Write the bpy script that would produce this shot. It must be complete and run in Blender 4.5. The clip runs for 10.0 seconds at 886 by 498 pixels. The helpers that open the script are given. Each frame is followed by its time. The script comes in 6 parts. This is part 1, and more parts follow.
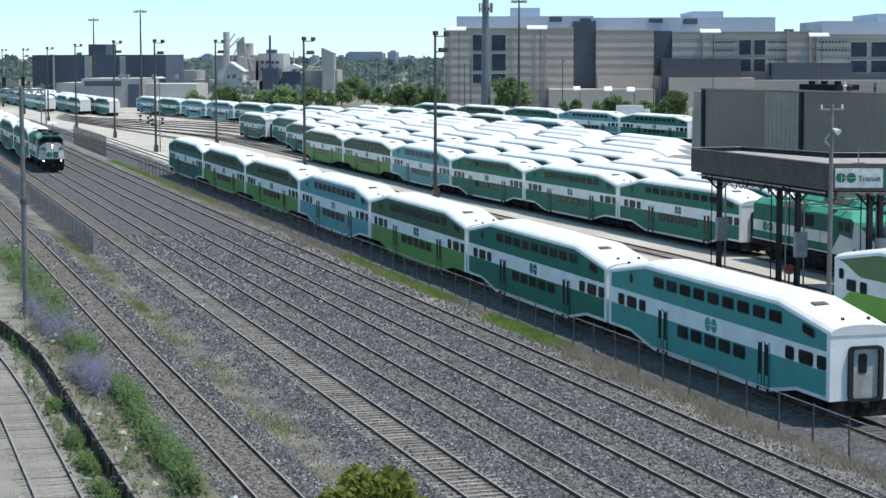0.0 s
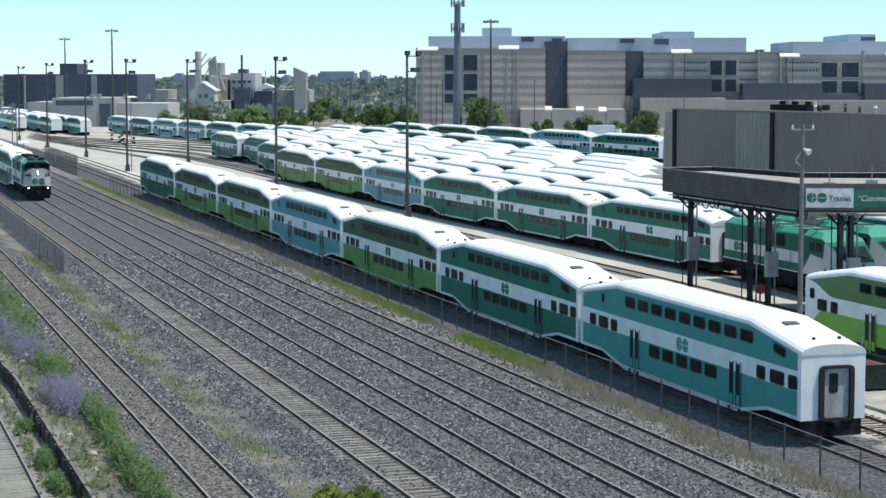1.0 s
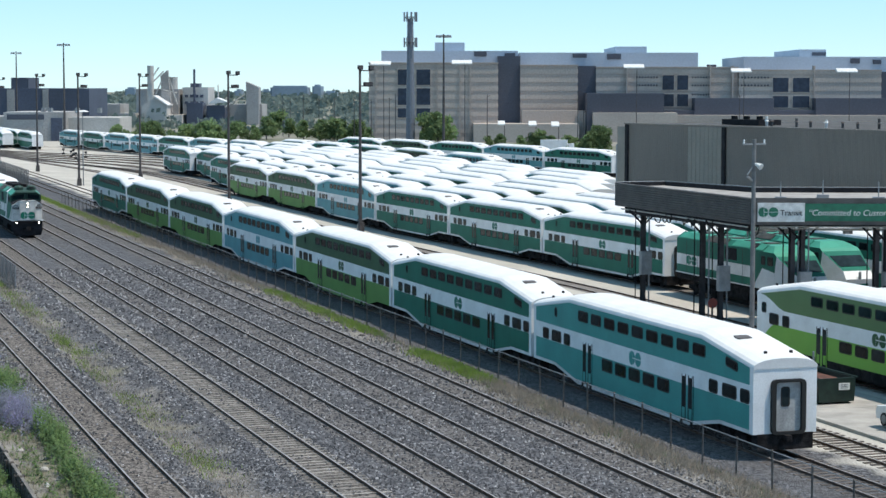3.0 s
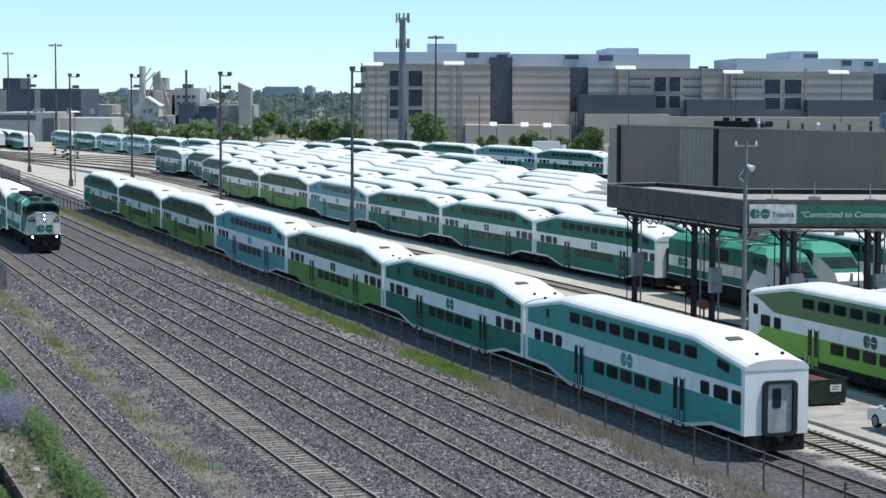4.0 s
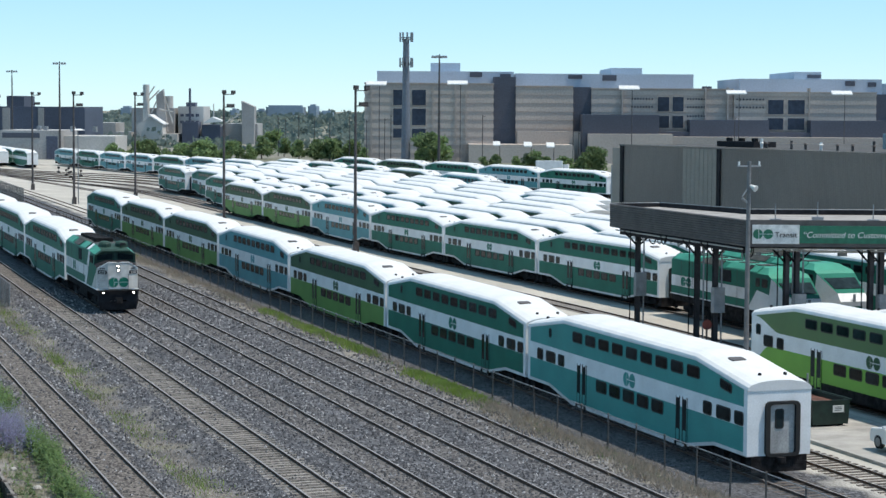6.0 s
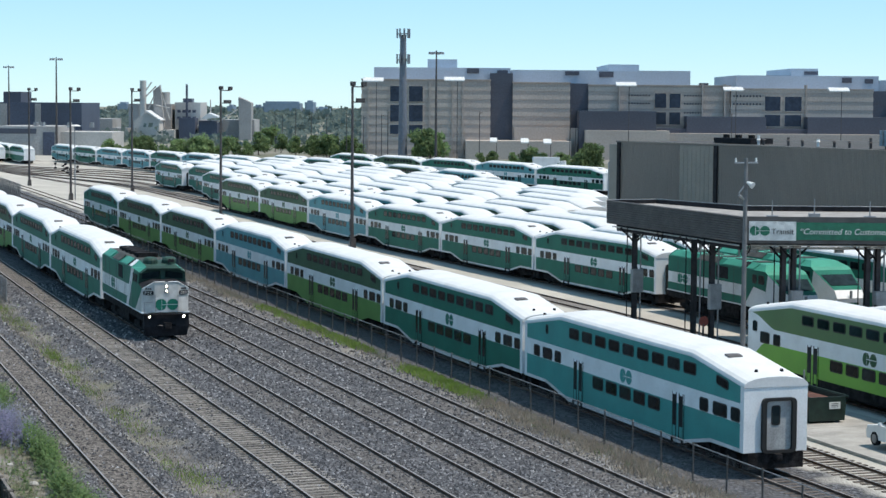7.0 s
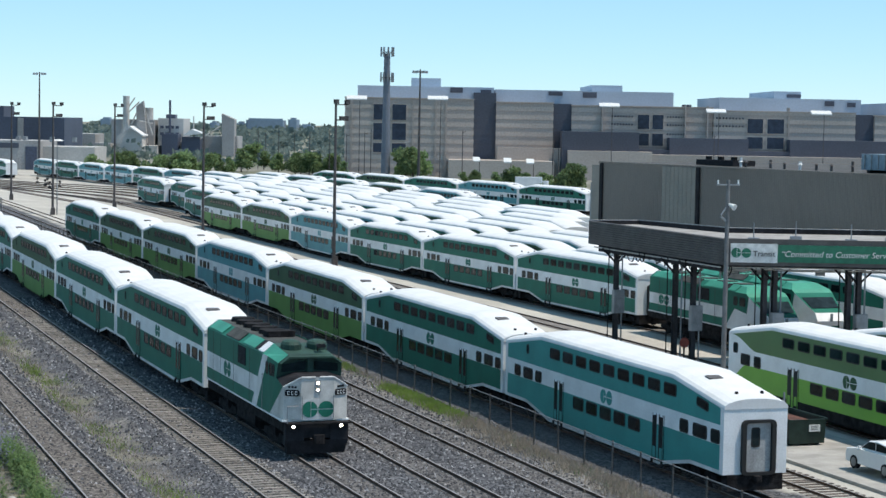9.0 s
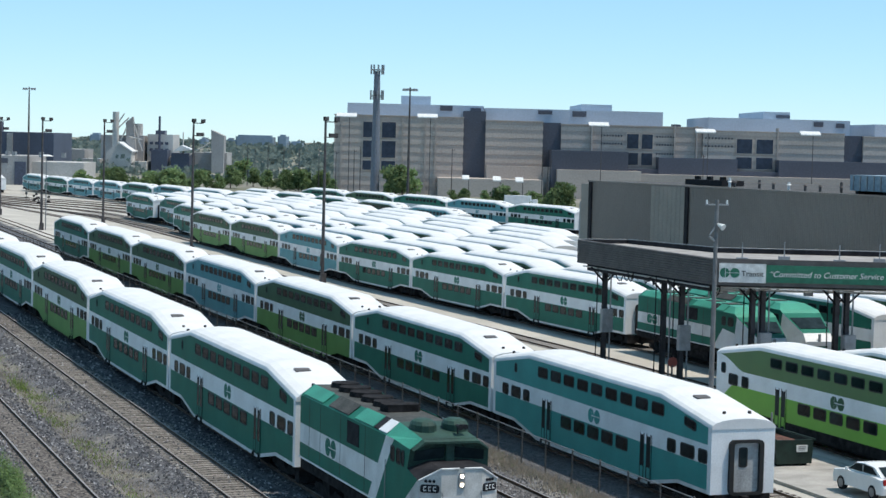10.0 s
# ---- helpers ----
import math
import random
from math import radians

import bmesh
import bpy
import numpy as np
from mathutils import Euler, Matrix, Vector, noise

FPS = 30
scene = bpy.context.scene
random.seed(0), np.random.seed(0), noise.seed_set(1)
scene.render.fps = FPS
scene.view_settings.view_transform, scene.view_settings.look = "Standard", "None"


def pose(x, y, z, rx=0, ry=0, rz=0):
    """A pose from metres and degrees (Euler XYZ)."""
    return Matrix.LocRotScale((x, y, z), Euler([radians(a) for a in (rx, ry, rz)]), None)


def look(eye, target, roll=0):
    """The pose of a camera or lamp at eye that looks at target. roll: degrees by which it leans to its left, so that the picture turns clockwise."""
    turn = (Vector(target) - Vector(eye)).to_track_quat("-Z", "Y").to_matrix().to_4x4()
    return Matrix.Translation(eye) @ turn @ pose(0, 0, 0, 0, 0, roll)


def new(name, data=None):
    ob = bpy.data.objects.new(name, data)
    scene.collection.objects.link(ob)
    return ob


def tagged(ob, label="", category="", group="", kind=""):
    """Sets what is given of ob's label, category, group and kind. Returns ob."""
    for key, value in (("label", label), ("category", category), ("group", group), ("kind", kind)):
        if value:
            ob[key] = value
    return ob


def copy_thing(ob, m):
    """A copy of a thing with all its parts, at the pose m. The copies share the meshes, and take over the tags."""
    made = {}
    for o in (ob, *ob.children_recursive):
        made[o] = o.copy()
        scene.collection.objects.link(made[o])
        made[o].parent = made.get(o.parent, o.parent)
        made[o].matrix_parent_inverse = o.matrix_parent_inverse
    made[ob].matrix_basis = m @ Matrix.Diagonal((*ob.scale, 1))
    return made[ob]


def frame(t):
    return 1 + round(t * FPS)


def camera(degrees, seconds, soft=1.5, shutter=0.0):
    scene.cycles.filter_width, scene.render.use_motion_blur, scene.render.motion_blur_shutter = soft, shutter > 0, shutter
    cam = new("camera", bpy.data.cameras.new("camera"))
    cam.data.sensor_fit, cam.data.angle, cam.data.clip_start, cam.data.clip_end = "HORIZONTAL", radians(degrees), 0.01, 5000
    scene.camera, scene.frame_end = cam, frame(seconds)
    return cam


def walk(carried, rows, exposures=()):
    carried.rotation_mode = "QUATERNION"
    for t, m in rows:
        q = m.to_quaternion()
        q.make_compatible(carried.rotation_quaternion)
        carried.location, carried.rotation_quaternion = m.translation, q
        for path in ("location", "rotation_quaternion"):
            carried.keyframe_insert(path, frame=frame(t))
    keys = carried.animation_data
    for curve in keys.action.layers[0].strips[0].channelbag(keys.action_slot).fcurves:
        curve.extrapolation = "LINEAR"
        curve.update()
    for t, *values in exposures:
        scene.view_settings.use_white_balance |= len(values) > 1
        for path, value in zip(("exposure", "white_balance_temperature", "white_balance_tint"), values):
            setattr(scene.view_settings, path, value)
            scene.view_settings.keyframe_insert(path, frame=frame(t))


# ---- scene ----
# ---- camera: a hand-held pan and tilt from a bridge over the tracks ----
EYE = Vector((0.0, 0.0, 14.85))
AXIS = radians(18.74)  # heading of the far town, clockwise from the tracks


def aim(heading, down, lean):
    """Camera pose at the bridge: heading clockwise from the tracks, tilt below level, lean (degrees)."""
    a, b = radians(heading), radians(down)
    way = Vector((math.sin(a) * math.cos(b), math.cos(a) * math.cos(b), -math.sin(b)))
    return look(EYE, EYE + way, lean)


cam = camera(24.72, 10.0, 1.5)
PAN = [
    (0, 16.331, 5.620, -0.117),
    (0.5, 16.627, 5.417, -0.089),
    (1, 17.133, 5.064, -0.027),
    (1.5, 17.516, 4.724, 0.043),
    (2, 17.921, 4.628, 0.047),
    (2.5, 18.220, 4.607, 0.043),
    (3, 18.468, 4.654, 0.040),
    (4.5, 18.743, 4.577, 0.173),
    (5, 18.631, 4.341, 0.268),
    (5.5, 18.593, 4.069, 0.326),
    (7, 18.707, 4.182, 0.405),
    (7.5, 18.843, 4.201, 0.733),
    (8, 18.947, 4.085, 0.923),
    (8.5, 19.043, 3.877, 0.964),
    (9, 19.216, 3.643, 1.042),
    (9.5, 19.377, 3.353, 1.341),
    (10, 19.524, 3.127, 1.446),
]
walk(cam, [(t, aim(h, d, r)) for t, h, d, r in PAN], exposures=[(0, 0.45, 6620, 11), (2, 0.41, 6620, 11), (5, 0.35, 6620, 11), (10, 0.3, 6620, 11)])

# ---- sky and sun ----
SUN_DIR = Vector((0.34, -0.2, 1.0)).normalized()
world = bpy.data.worlds.new("sky")
scene.world = world
world.use_nodes = True
wn, wl = world.node_tree.nodes, world.node_tree.links
sky = wn.new("ShaderNodeTexSky")
sky.sky_type = "NISHITA"
sky.sun_disc = False
sky.sun_elevation = math.asin(SUN_DIR.z)
sky.sun_rotation = math.atan2(SUN_DIR.x, SUN_DIR.y)
sky.altitude, sky.air_density, sky.dust_density, sky.ozone_density = 2600, 1.0, 0.0, 7.0
tint = wn.new("ShaderNodeMix")
tint.data_type, tint.blend_type = "RGBA", "MULTIPLY"
tint.inputs[0].default_value = 1.0
tint.inputs[7].default_value = (0.88, 0.94, 1.0, 1)
wl.new(sky.outputs[0], tint.inputs[6])
haze = wn.new("ShaderNodeMix")  # an even summer haze over the clear sky
haze.data_type = "RGBA"
haze.inputs[0].default_value = 0.42
haze.inputs[7].default_value = (1.75, 3.6, 4.3, 1)
wl.new(tint.outputs[2], haze.inputs[6])
wl.new(haze.outputs[2], wn["Background"].inputs[0])
wn["Background"].inputs[1].default_value = 0.15
sun = new("sun", bpy.data.lights.new("sun", "SUN"))
sun.data.energy, sun.data.angle, sun.data.color = 3.5, radians(0.55), (1.0, 0.94, 0.85)
sun.matrix_basis = look((0, 0, 60), Vector((0, 0, 60)) - SUN_DIR)


# ---- materials ----
def mat(name, color, rough=0.6, metal=0.0, spread=0.12, scale=3.0, fine=40.0, bump=0.0, other=None, glow=0.0, spec=0.5, per=0.0, ior=1.45):
    """A surface with stains (scale) and grain (fine), both per metre; other: a second tint; per: variation from object to object."""
    m = bpy.data.materials.new(name)
    m.use_nodes = True
    n, l = m.node_tree.nodes, m.node_tree.links
    b = n["Principled BSDF"]
    b.inputs["Roughness"].default_value, b.inputs["Metallic"].default_value = rough, metal
    b.inputs["Specular IOR Level"].default_value = spec
    b.inputs["IOR"].default_value = ior
    co = n.new("ShaderNodeTexCoord")
    big, small, mix1, mix2 = n.new("ShaderNodeTexNoise"), n.new("ShaderNodeTexNoise"), n.new("ShaderNodeMix"), n.new("ShaderNodeMix")
    big.inputs["Scale"].default_value, small.inputs["Scale"].default_value = scale, fine
    big.inputs["Detail"].default_value, small.inputs["Detail"].default_value = 5, 2
    for t in (big, small):
        l.new(co.outputs["Object"], t.inputs["Vector"])
    ramp = n.new("ShaderNodeMapRange")
    ramp.inputs[1].default_value, ramp.inputs[2].default_value = 0.35, 0.65
    l.new(big.outputs[0], ramp.inputs[0])
    for mx in (mix1, mix2):
        mx.data_type = "RGBA"
    c = Vector(color)
    d = Vector(other) if other else c * (1 - 2.2 * spread)
    mix1.inputs[6].default_value = (*c, 1)
    mix1.inputs[7].default_value = (*d, 1)
    l.new(ramp.outputs[0], mix1.inputs[0])
    mix2.blend_type = "MULTIPLY"
    mix2.inputs[0].default_value = 1.0
    g = n.new("ShaderNodeMapRange")
    g.inputs[1].default_value, g.inputs[2].default_value = 0.3, 0.7
    g.inputs[3].default_value, g.inputs[4].default_value = 1 - spread * 1.5, 1 + spread * 0.9
    l.new(small.outputs[0], g.inputs[0])
    l.new(mix1.outputs[2], mix2.inputs[6])
    l.new(g.outputs[0], mix2.inputs[7])
    last = mix2.outputs[2]
    if per:
        info, r, mix3 = n.new("ShaderNodeObjectInfo"), n.new("ShaderNodeMapRange"), n.new("ShaderNodeMix")
        r.inputs[3].default_value, r.inputs[4].default_value = 1 - per, 1 + per
        l.new(info.outputs["Random"], r.inputs[0])
        mix3.data_type, mix3.blend_type = "RGBA", "MULTIPLY"
        mix3.inputs[0].default_value = 1.0
        l.new(last, mix3.inputs[6])
        l.new(r.outputs[0], mix3.inputs[7])
        last = mix3.outputs[2]
    l.new(last, b.inputs["Base Color"])
    if bump:
        bp = n.new("ShaderNodeBump")
        bp.inputs["Strength"].default_value, bp.inputs["Distance"].default_value = bump, 0.03
        l.new(small.outputs[0], bp.inputs["Height"])
        l.new(bp.outputs[0], b.inputs["Normal"])
    if glow:
        b.inputs["Emission Color"].default_value = (*color, 1)
        b.inputs["Emission Strength"].default_value = glow
    return m


def ground_material():
    """Crushed-stone ballast under the main lines, earth and weeds beside them, pale gravel and concrete in the yard."""
    m = bpy.data.materials.new("ground")
    m.use_nodes = True
    n, l = m.node_tree.nodes, m.node_tree.links
    b = n["Principled BSDF"]
    b.inputs["Roughness"].default_value = 0.95
    b.inputs["Specular IOR Level"].default_value = 0.2
    co, sep = n.new("ShaderNodeTexCoord"), n.new("ShaderNodeSeparateXYZ")
    l.new(co.outputs["Object"], sep.inputs[0])

    def noisy(scale, detail=3, stretch=None):
        t = n.new("ShaderNodeTexNoise")
        t.inputs["Scale"].default_value, t.inputs["Detail"].default_value = scale, detail
        if stretch:
            mp = n.new("ShaderNodeMapping")
            mp.inputs["Scale"].default_value = stretch
            l.new(co.outputs["Object"], mp.inputs[0])
            l.new(mp.outputs[0], t.inputs["Vector"])
        else:
            l.new(co.outputs["Object"], t.inputs["Vector"])
        return t.outputs[0]

    def ranged(value, a, c, lo=0.0, hi=1.0):
        r = n.new("ShaderNodeMapRange")
        r.inputs[1].default_value, r.inputs[2].default_value, r.inputs[3].default_value, r.inputs[4].default_value = a, c, lo, hi
        l.new(value, r.inputs[0])
        return r.outputs[0]

    def mixed(f, a, c, how="MIX"):
        x = n.new("ShaderNodeMix")
        x.data_type, x.blend_type = "RGBA", how
        for s, v in ((0, f), (6, a), (7, c)):
            if isinstance(v, tuple):
                x.inputs[s].default_value = (*v, 1)
            elif isinstance(v, (int, float)):
                x.inputs[s].default_value = v
            else:
                l.new(v, x.inputs[s])
        return x.outputs[2]

    def maths(op, a, c):
        x = n.new("ShaderNodeMath")
        x.operation = op
        for s, v in ((0, a), (1, c)):
            if isinstance(v, (int, float)):
                x.inputs[s].default_value = v
            else:
                l.new(v, x.inputs[s])
        return x.outputs[0]

    wob = maths("ADD", sep.outputs[0], ranged(noisy(0.35), 0.2, 0.8, -1.3, 1.3))

    def strip(x0, x1, soft=0.5):
        return maths("MULTIPLY", ranged(wob, x0 - soft, x0 + soft), ranged(wob, x1 - soft, x1 + soft, 1.0, 0.0))

    # stones of the ballast
    v = n.new("ShaderNodeTexVoronoi")
    v.inputs["Scale"].default_value = 10.0
    vm = n.new("ShaderNodeMapping")
    vm.inputs["Scale"].default_value = (1.0, 0.6, 1.0)
    l.new(co.outputs["Object"], vm.inputs[0])
    l.new(vm.outputs[0], v.inputs["Vector"])
    vs = n.new("ShaderNodeSeparateColor")
    l.new(v.outputs["Color"], vs.inputs[0])
    stone = mixed(vs.outputs[0], (0.008, 0.0085, 0.0105), (0.2, 0.2, 0.214))
    stone = mixed(ranged(noisy(0.5, 5), 0.4, 0.62, 0, 0.5), stone, (0.068, 0.069, 0.074))
    stone = mixed(ranged(noisy(2.2, 3), 0.45, 0.7, 0, 0.45), stone, (0.042, 0.044, 0.05))
    stone = mixed(ranged(noisy(1.0, 5, (1.0, 0.05, 1.0)), 0.5, 0.66, 0, 0.45), stone, (0.1, 0.096, 0.094))
    near = maths("ADD", sep.outputs[0], ranged(noisy(1.2), 0.2, 0.8, -0.3, 0.3))
    worn = mixed(vs.outputs[0], (0.035, 0.03, 0.027), (0.215, 0.19, 0.168))
    for c in (13.44, 20.19, 23.87, 27.7, 31.67):
        bed = maths("MULTIPLY", ranged(near, c - 1.25, c - 0.85), ranged(near, c + 0.85, c + 1.25, 1.0, 0.0))
        stone = mixed(maths("MULTIPLY", bed, 0.85 if c < 22 else 0.45), stone, worn)
    earth = mixed(vs.outputs[1], (0.15, 0.135, 0.115), (0.34, 0.315, 0.28))
    pale = mixed(ranged(noisy(0.12, 6), 0.35, 0.62), (0.56, 0.53, 0.475), (0.44, 0.415, 0.37))
    pale = mixed(ranged(noisy(9, 4), 0.3, 0.7, 0.0, 0.4), pale, (0.25, 0.235, 0.21))
    old = mixed(ranged(noisy(0.35, 5), 0.4, 0.6), (0.25, 0.238, 0.222), (0.165, 0.158, 0.15))
    dark = mixed(ranged(noisy(0.4, 5), 0.35, 0.65), (0.17, 0.155, 0.14), (0.27, 0.245, 0.215))
    grassy = mixed(ranged(noisy(3.0, 4), 0.3, 0.7), (0.12, 0.13, 0.075), (0.2, 0.185, 0.14))
    col = mixed(strip(-60, 9.8, 0.6), stone, mixed(vs.outputs[2], (0.24, 0.225, 0.2), old))
    col = mixed(maths("MULTIPLY", strip(8.6, 11.9, 0.7), ranged(noisy(0.4, 4), 0.42, 0.56)), col, grassy)
    col = mixed(maths("MULTIPLY", strip(15.6, 17.6, 0.5), ranged(noisy(0.3, 4), 0.36, 0.6, 0.1, 0.85)), col, earth)
    col = mixed(maths("MULTIPLY", strip(15.9, 17.1, 0.4), ranged(noisy(0.25, 3), 0.52, 0.62, 0, 0.85)), col, grassy)
    col = mixed(maths("MULTIPLY", strip(33.2, 35.3, 0.6), ranged(noisy(0.5, 4), 0.3, 0.6, 0.2, 0.9)), col, earth)
    # the yard
    lane = maths("ADD", sep.outputs[0], ranged(noisy(0.1, 2, (1, 0.3, 1)), 0.2, 0.8, -1.0, 1.0))
    yard = mixed(ranged(lane, 64.0, 65.0), pale, mixed(ranged(noisy(0.06, 5, (3, 0.25, 1)), 0.36, 0.5), dark, pale))
    col = mixed(ranged(wob, 42.2, 43.2), col, yard)
    far = maths("MAXIMUM", ranged(sep.outputs[0], 122, 132), ranged(sep.outputs[1], 620, 680))
    col = mixed(far, col, mixed(ranged(noisy(0.03, 5), 0.4, 0.6), (0.16, 0.165, 0.12), (0.25, 0.235, 0.205)))
    # Unseen green ground west of the tracks, added to tint the window reflections.
    mirrored_green = mixed(ranged(noisy(0.2, 5), 0.35, 0.65), (0.045, 0.085, 0.03), (0.09, 0.12, 0.055))
    col = mixed(ranged(wob, -9, -5, 1.0, 0.0), col, mirrored_green)
    l.new(col, b.inputs["Base Color"])
    bp = n.new("ShaderNodeBump")
    bp.inputs["Strength"].default_value, bp.inputs["Distance"].default_value = 0.9, 0.05
    l.new(v.outputs["Distance"], bp.inputs["Height"])
    l.new(bp.outputs[0], b.inputs["Normal"])
    return m


GROUND = ground_material()
RAIL_SIDE = mat("rusty rail steel", (0.15, 0.098, 0.074), 0.85, 0.0, 0.2, 2, 30, spec=0.1)
RAIL_TOP = mat("worn rail head", (0.36, 0.33, 0.31), 0.5, 0.3, 0.1, 2, 30)
TIE = mat("weathered timber tie", (0.32, 0.295, 0.265), 0.95, 0, 0.3, 2.5, 18, 0.4, per=0.35)
CONCRETE = mat("worn concrete", (0.42, 0.4, 0.37), 0.9, 0, 0.14, 0.7, 25, 0.2)
WHITE = mat("white coach paint", (0.8, 0.81, 0.81), 0.5, 0, 0.05, 0.8, 12, other=(0.7, 0.705, 0.7))
ROOFW = mat("white roof paint", (0.72, 0.72, 0.715), 0.55, 0, 0.03, 0.9, 10, other=(0.65, 0.65, 0.64))
TEAL = mat("teal coach paint", (0.03, 0.29, 0.265), 0.5, 0, 0.07, 0.6, 14)
BLUETEAL = mat("faded blue teal coach paint", (0.06, 0.29, 0.33), 0.5, 0, 0.08, 0.6, 14)
GRIMEWHITE = mat("grimy white paint, bug-spattered", (0.6, 0.59, 0.56), 0.6, 0, 0.1, 1.6, 22, other=(0.42, 0.41, 0.385))
ROADWHITE = mat("white paint dulled by road dirt", (0.74, 0.74, 0.73), 0.55, 0, 0.08, 0.9, 14, other=(0.55, 0.545, 0.53))
GREEN = mat("dark green coach paint", (0.022, 0.165, 0.115), 0.5, 0, 0.08, 0.6, 14, spec=0.3, ior=1.25)
OLIVE = mat("deep leaf green coach paint", (0.058, 0.122, 0.066), 0.5, 0, 0.08, 0.6, 14, spec=0.1)
LIME = mat("lime green coach paint", (0.14, 0.28, 0.08), 0.5, 0, 0.06, 0.6, 14, spec=0.1)
FRESHLIME = mat("fresh lime green coach paint", (0.17, 0.42, 0.045), 0.45, 0, 0.05, 0.6, 14)
FRESHOLIVE = mat("fresh leaf green coach paint", (0.075, 0.165, 0.055), 0.45, 0, 0.05, 0.6, 14)
GLASS = mat("dark tinted window glass", (0.017, 0.027, 0.03), 0.08, 0, 0.2, 0.7, 3, per=0.5, spec=0.5, ior=1.15)
GASKET = mat("black rubber gasket", (0.02, 0.02, 0.02), 0.7)
UNDER = mat("sooty running gear", (0.034, 0.032, 0.033), 0.95, 0.0, 0.3, 3, 20, spec=0.1)
BLACK = mat("matt black paint", (0.03, 0.03, 0.034), 0.8, 0, 0.2, 2, 20, spec=0.15)
GREYM = mat("grey galvanised steel", (0.32, 0.33, 0.34), 0.55, 0.5, 0.12, 2, 25)
POSTM = mat("dull fence post steel", (0.13, 0.125, 0.12), 0.7, 0.3, 0.2, 2, 25)
DARKPOLE = mat("dark weathered pole steel", (0.11, 0.1, 0.1), 0.7, 0.3, 0.15, 2, 20)
CANOPYF = mat("dark brown ribbed fascia", (0.115, 0.104, 0.1), 0.6, 0.1, 0.15, 1, 20)
WALLM = mat("grey brown corrugated cladding", (0.165, 0.145, 0.128), 0.7, 0.0, 0.07, 0.12, 8, other=(0.195, 0.174, 0.154))
GRAVELROOF = mat("grey gravel roofing", (0.36, 0.34, 0.32), 0.95, 0, 0.12, 0.8, 20)
SIGNG = mat("green enamel sign", (0.02, 0.17, 0.1), 0.35)
SIGNW = mat("white enamel sign", (0.78, 0.78, 0.76), 0.4)
LAMPGLOW = mat("lit headlamp", (1.0, 0.86, 0.62), 0.3, glow=16.0)


# ---- mesh helpers ----
class Shape:
    """Collects vertices and faces with a material slot each."""

    def __init__(self):
        self.v, self.f, self.m = [], [], []

    def face(self, pts, slot=0):
        k = len(self.v)
        self.v += [tuple(p) for p in pts]
        self.f.append(tuple(range(k, k + len(pts))))
        self.m.append(slot)
        return self

    def box(self, x0, x1, y0, y1, z0, z1, slot=0, bevel=0.0):
        c = bevel
        lo = [(x0 + c, y0, z0), (x1 - c, y0, z0), (x1, y0 + c, z0), (x1, y1 - c, z0), (x1 - c, y1, z0), (x0 + c, y1, z0), (x0, y1 - c, z0), (x0, y0 + c, z0)]
        if not c:
            lo = [(x0, y0, z0), (x1, y0, z0), (x1, y1, z0), (x0, y1, z0)]
        return self.stack([[(x, y, z0) for x, y, _ in lo], [(x, y, z1) for x, y, _ in lo]], slot)

    def stack(self, rings, slot=0, caps=True):
        """Joins rings of equal length into a closed tube."""
        k, n = len(self.v), len(rings[0])
        for r in rings:
            self.v += [tuple(p) for p in r]
        for j in range(len(rings) - 1):
            for i in range(n):
                a, b = k + j * n + i, k + j * n + (i + 1) % n
                self.f.append((a, b, b + n, a + n))
                self.m.append(slot)
        if caps:
            self.f.append(tuple(k + i for i in reversed(range(n))))
            self.f.append(tuple(k + (len(rings) - 1) * n + i for i in range(n)))
            self.m += [slot, slot]
        return self

    def rod(self, a, b, r0, r1=None, sides=8, slot=0):
        a, b = Vector(a), Vector(b)
        q = (b - a).to_track_quat("Z", "Y")
        ring = lambda c, r: [c + q @ Vector((r * math.cos(2 * math.pi * (i + 0.5) / sides), r * math.sin(2 * math.pi * (i + 0.5) / sides), 0)) for i in range(sides)]
        return self.stack([ring(a, r0), ring(b, r0 if r1 is None else r1)], slot)

    def mesh(self, name, mats):
        me = bpy.data.meshes.new(name)
        me.from_pydata(self.v, [], self.f)
        for m in mats if isinstance(mats, (list, tuple)) else [mats]:
            me.materials.append(m)
        me.polygons.foreach_set("material_index", self.m)
        b = bmesh.new()
        b.from_mesh(me)
        bmesh.ops.remove_doubles(b, verts=b.verts, dist=0.0004)
        bmesh.ops.recalc_face_normals(b, faces=b.faces)
        b.to_mesh(me)
        b.free()
        return me


def part(name, shape, mats, parent=None, label="", at=None):
    """One mesh object (from a Shape or a shared mesh) under a thing."""
    me = shape.mesh(name, mats) if isinstance(shape, Shape) else shape
    ob = new(name, me)
    ob.parent = parent
    if at is not None:
        ob.matrix_basis = at
    if label:
        ob["label"] = label
    return ob


def thing(name, label, category, group="", at=None):
    ob = tagged(new(name), label, category, group)
    if at is not None:
        ob.matrix_basis = at
    return ob


def ease(a, b, t):
    t = min(1.0, max(0.0, (t - a) / (b - a)))
    return t * t * (3 - 2 * t)


def level(x, y):
    """Height of the rail heads: a shallow ditch between two main lines; the yard lies lower and falls away towards its far end."""
    z = -0.75 * ease(33.5, 37.5, x)
    z -= 0.42 * ease(14.9, 16.3, x) * (1.0 - ease(16.9, 18.8, x))
    z -= 0.65 * ease(42, 60, x) * min(1.0, max(0.0, (y - 140) / 75))
    return z - 1.6 * ease(33, 45, x) * ease(330, 600, y)


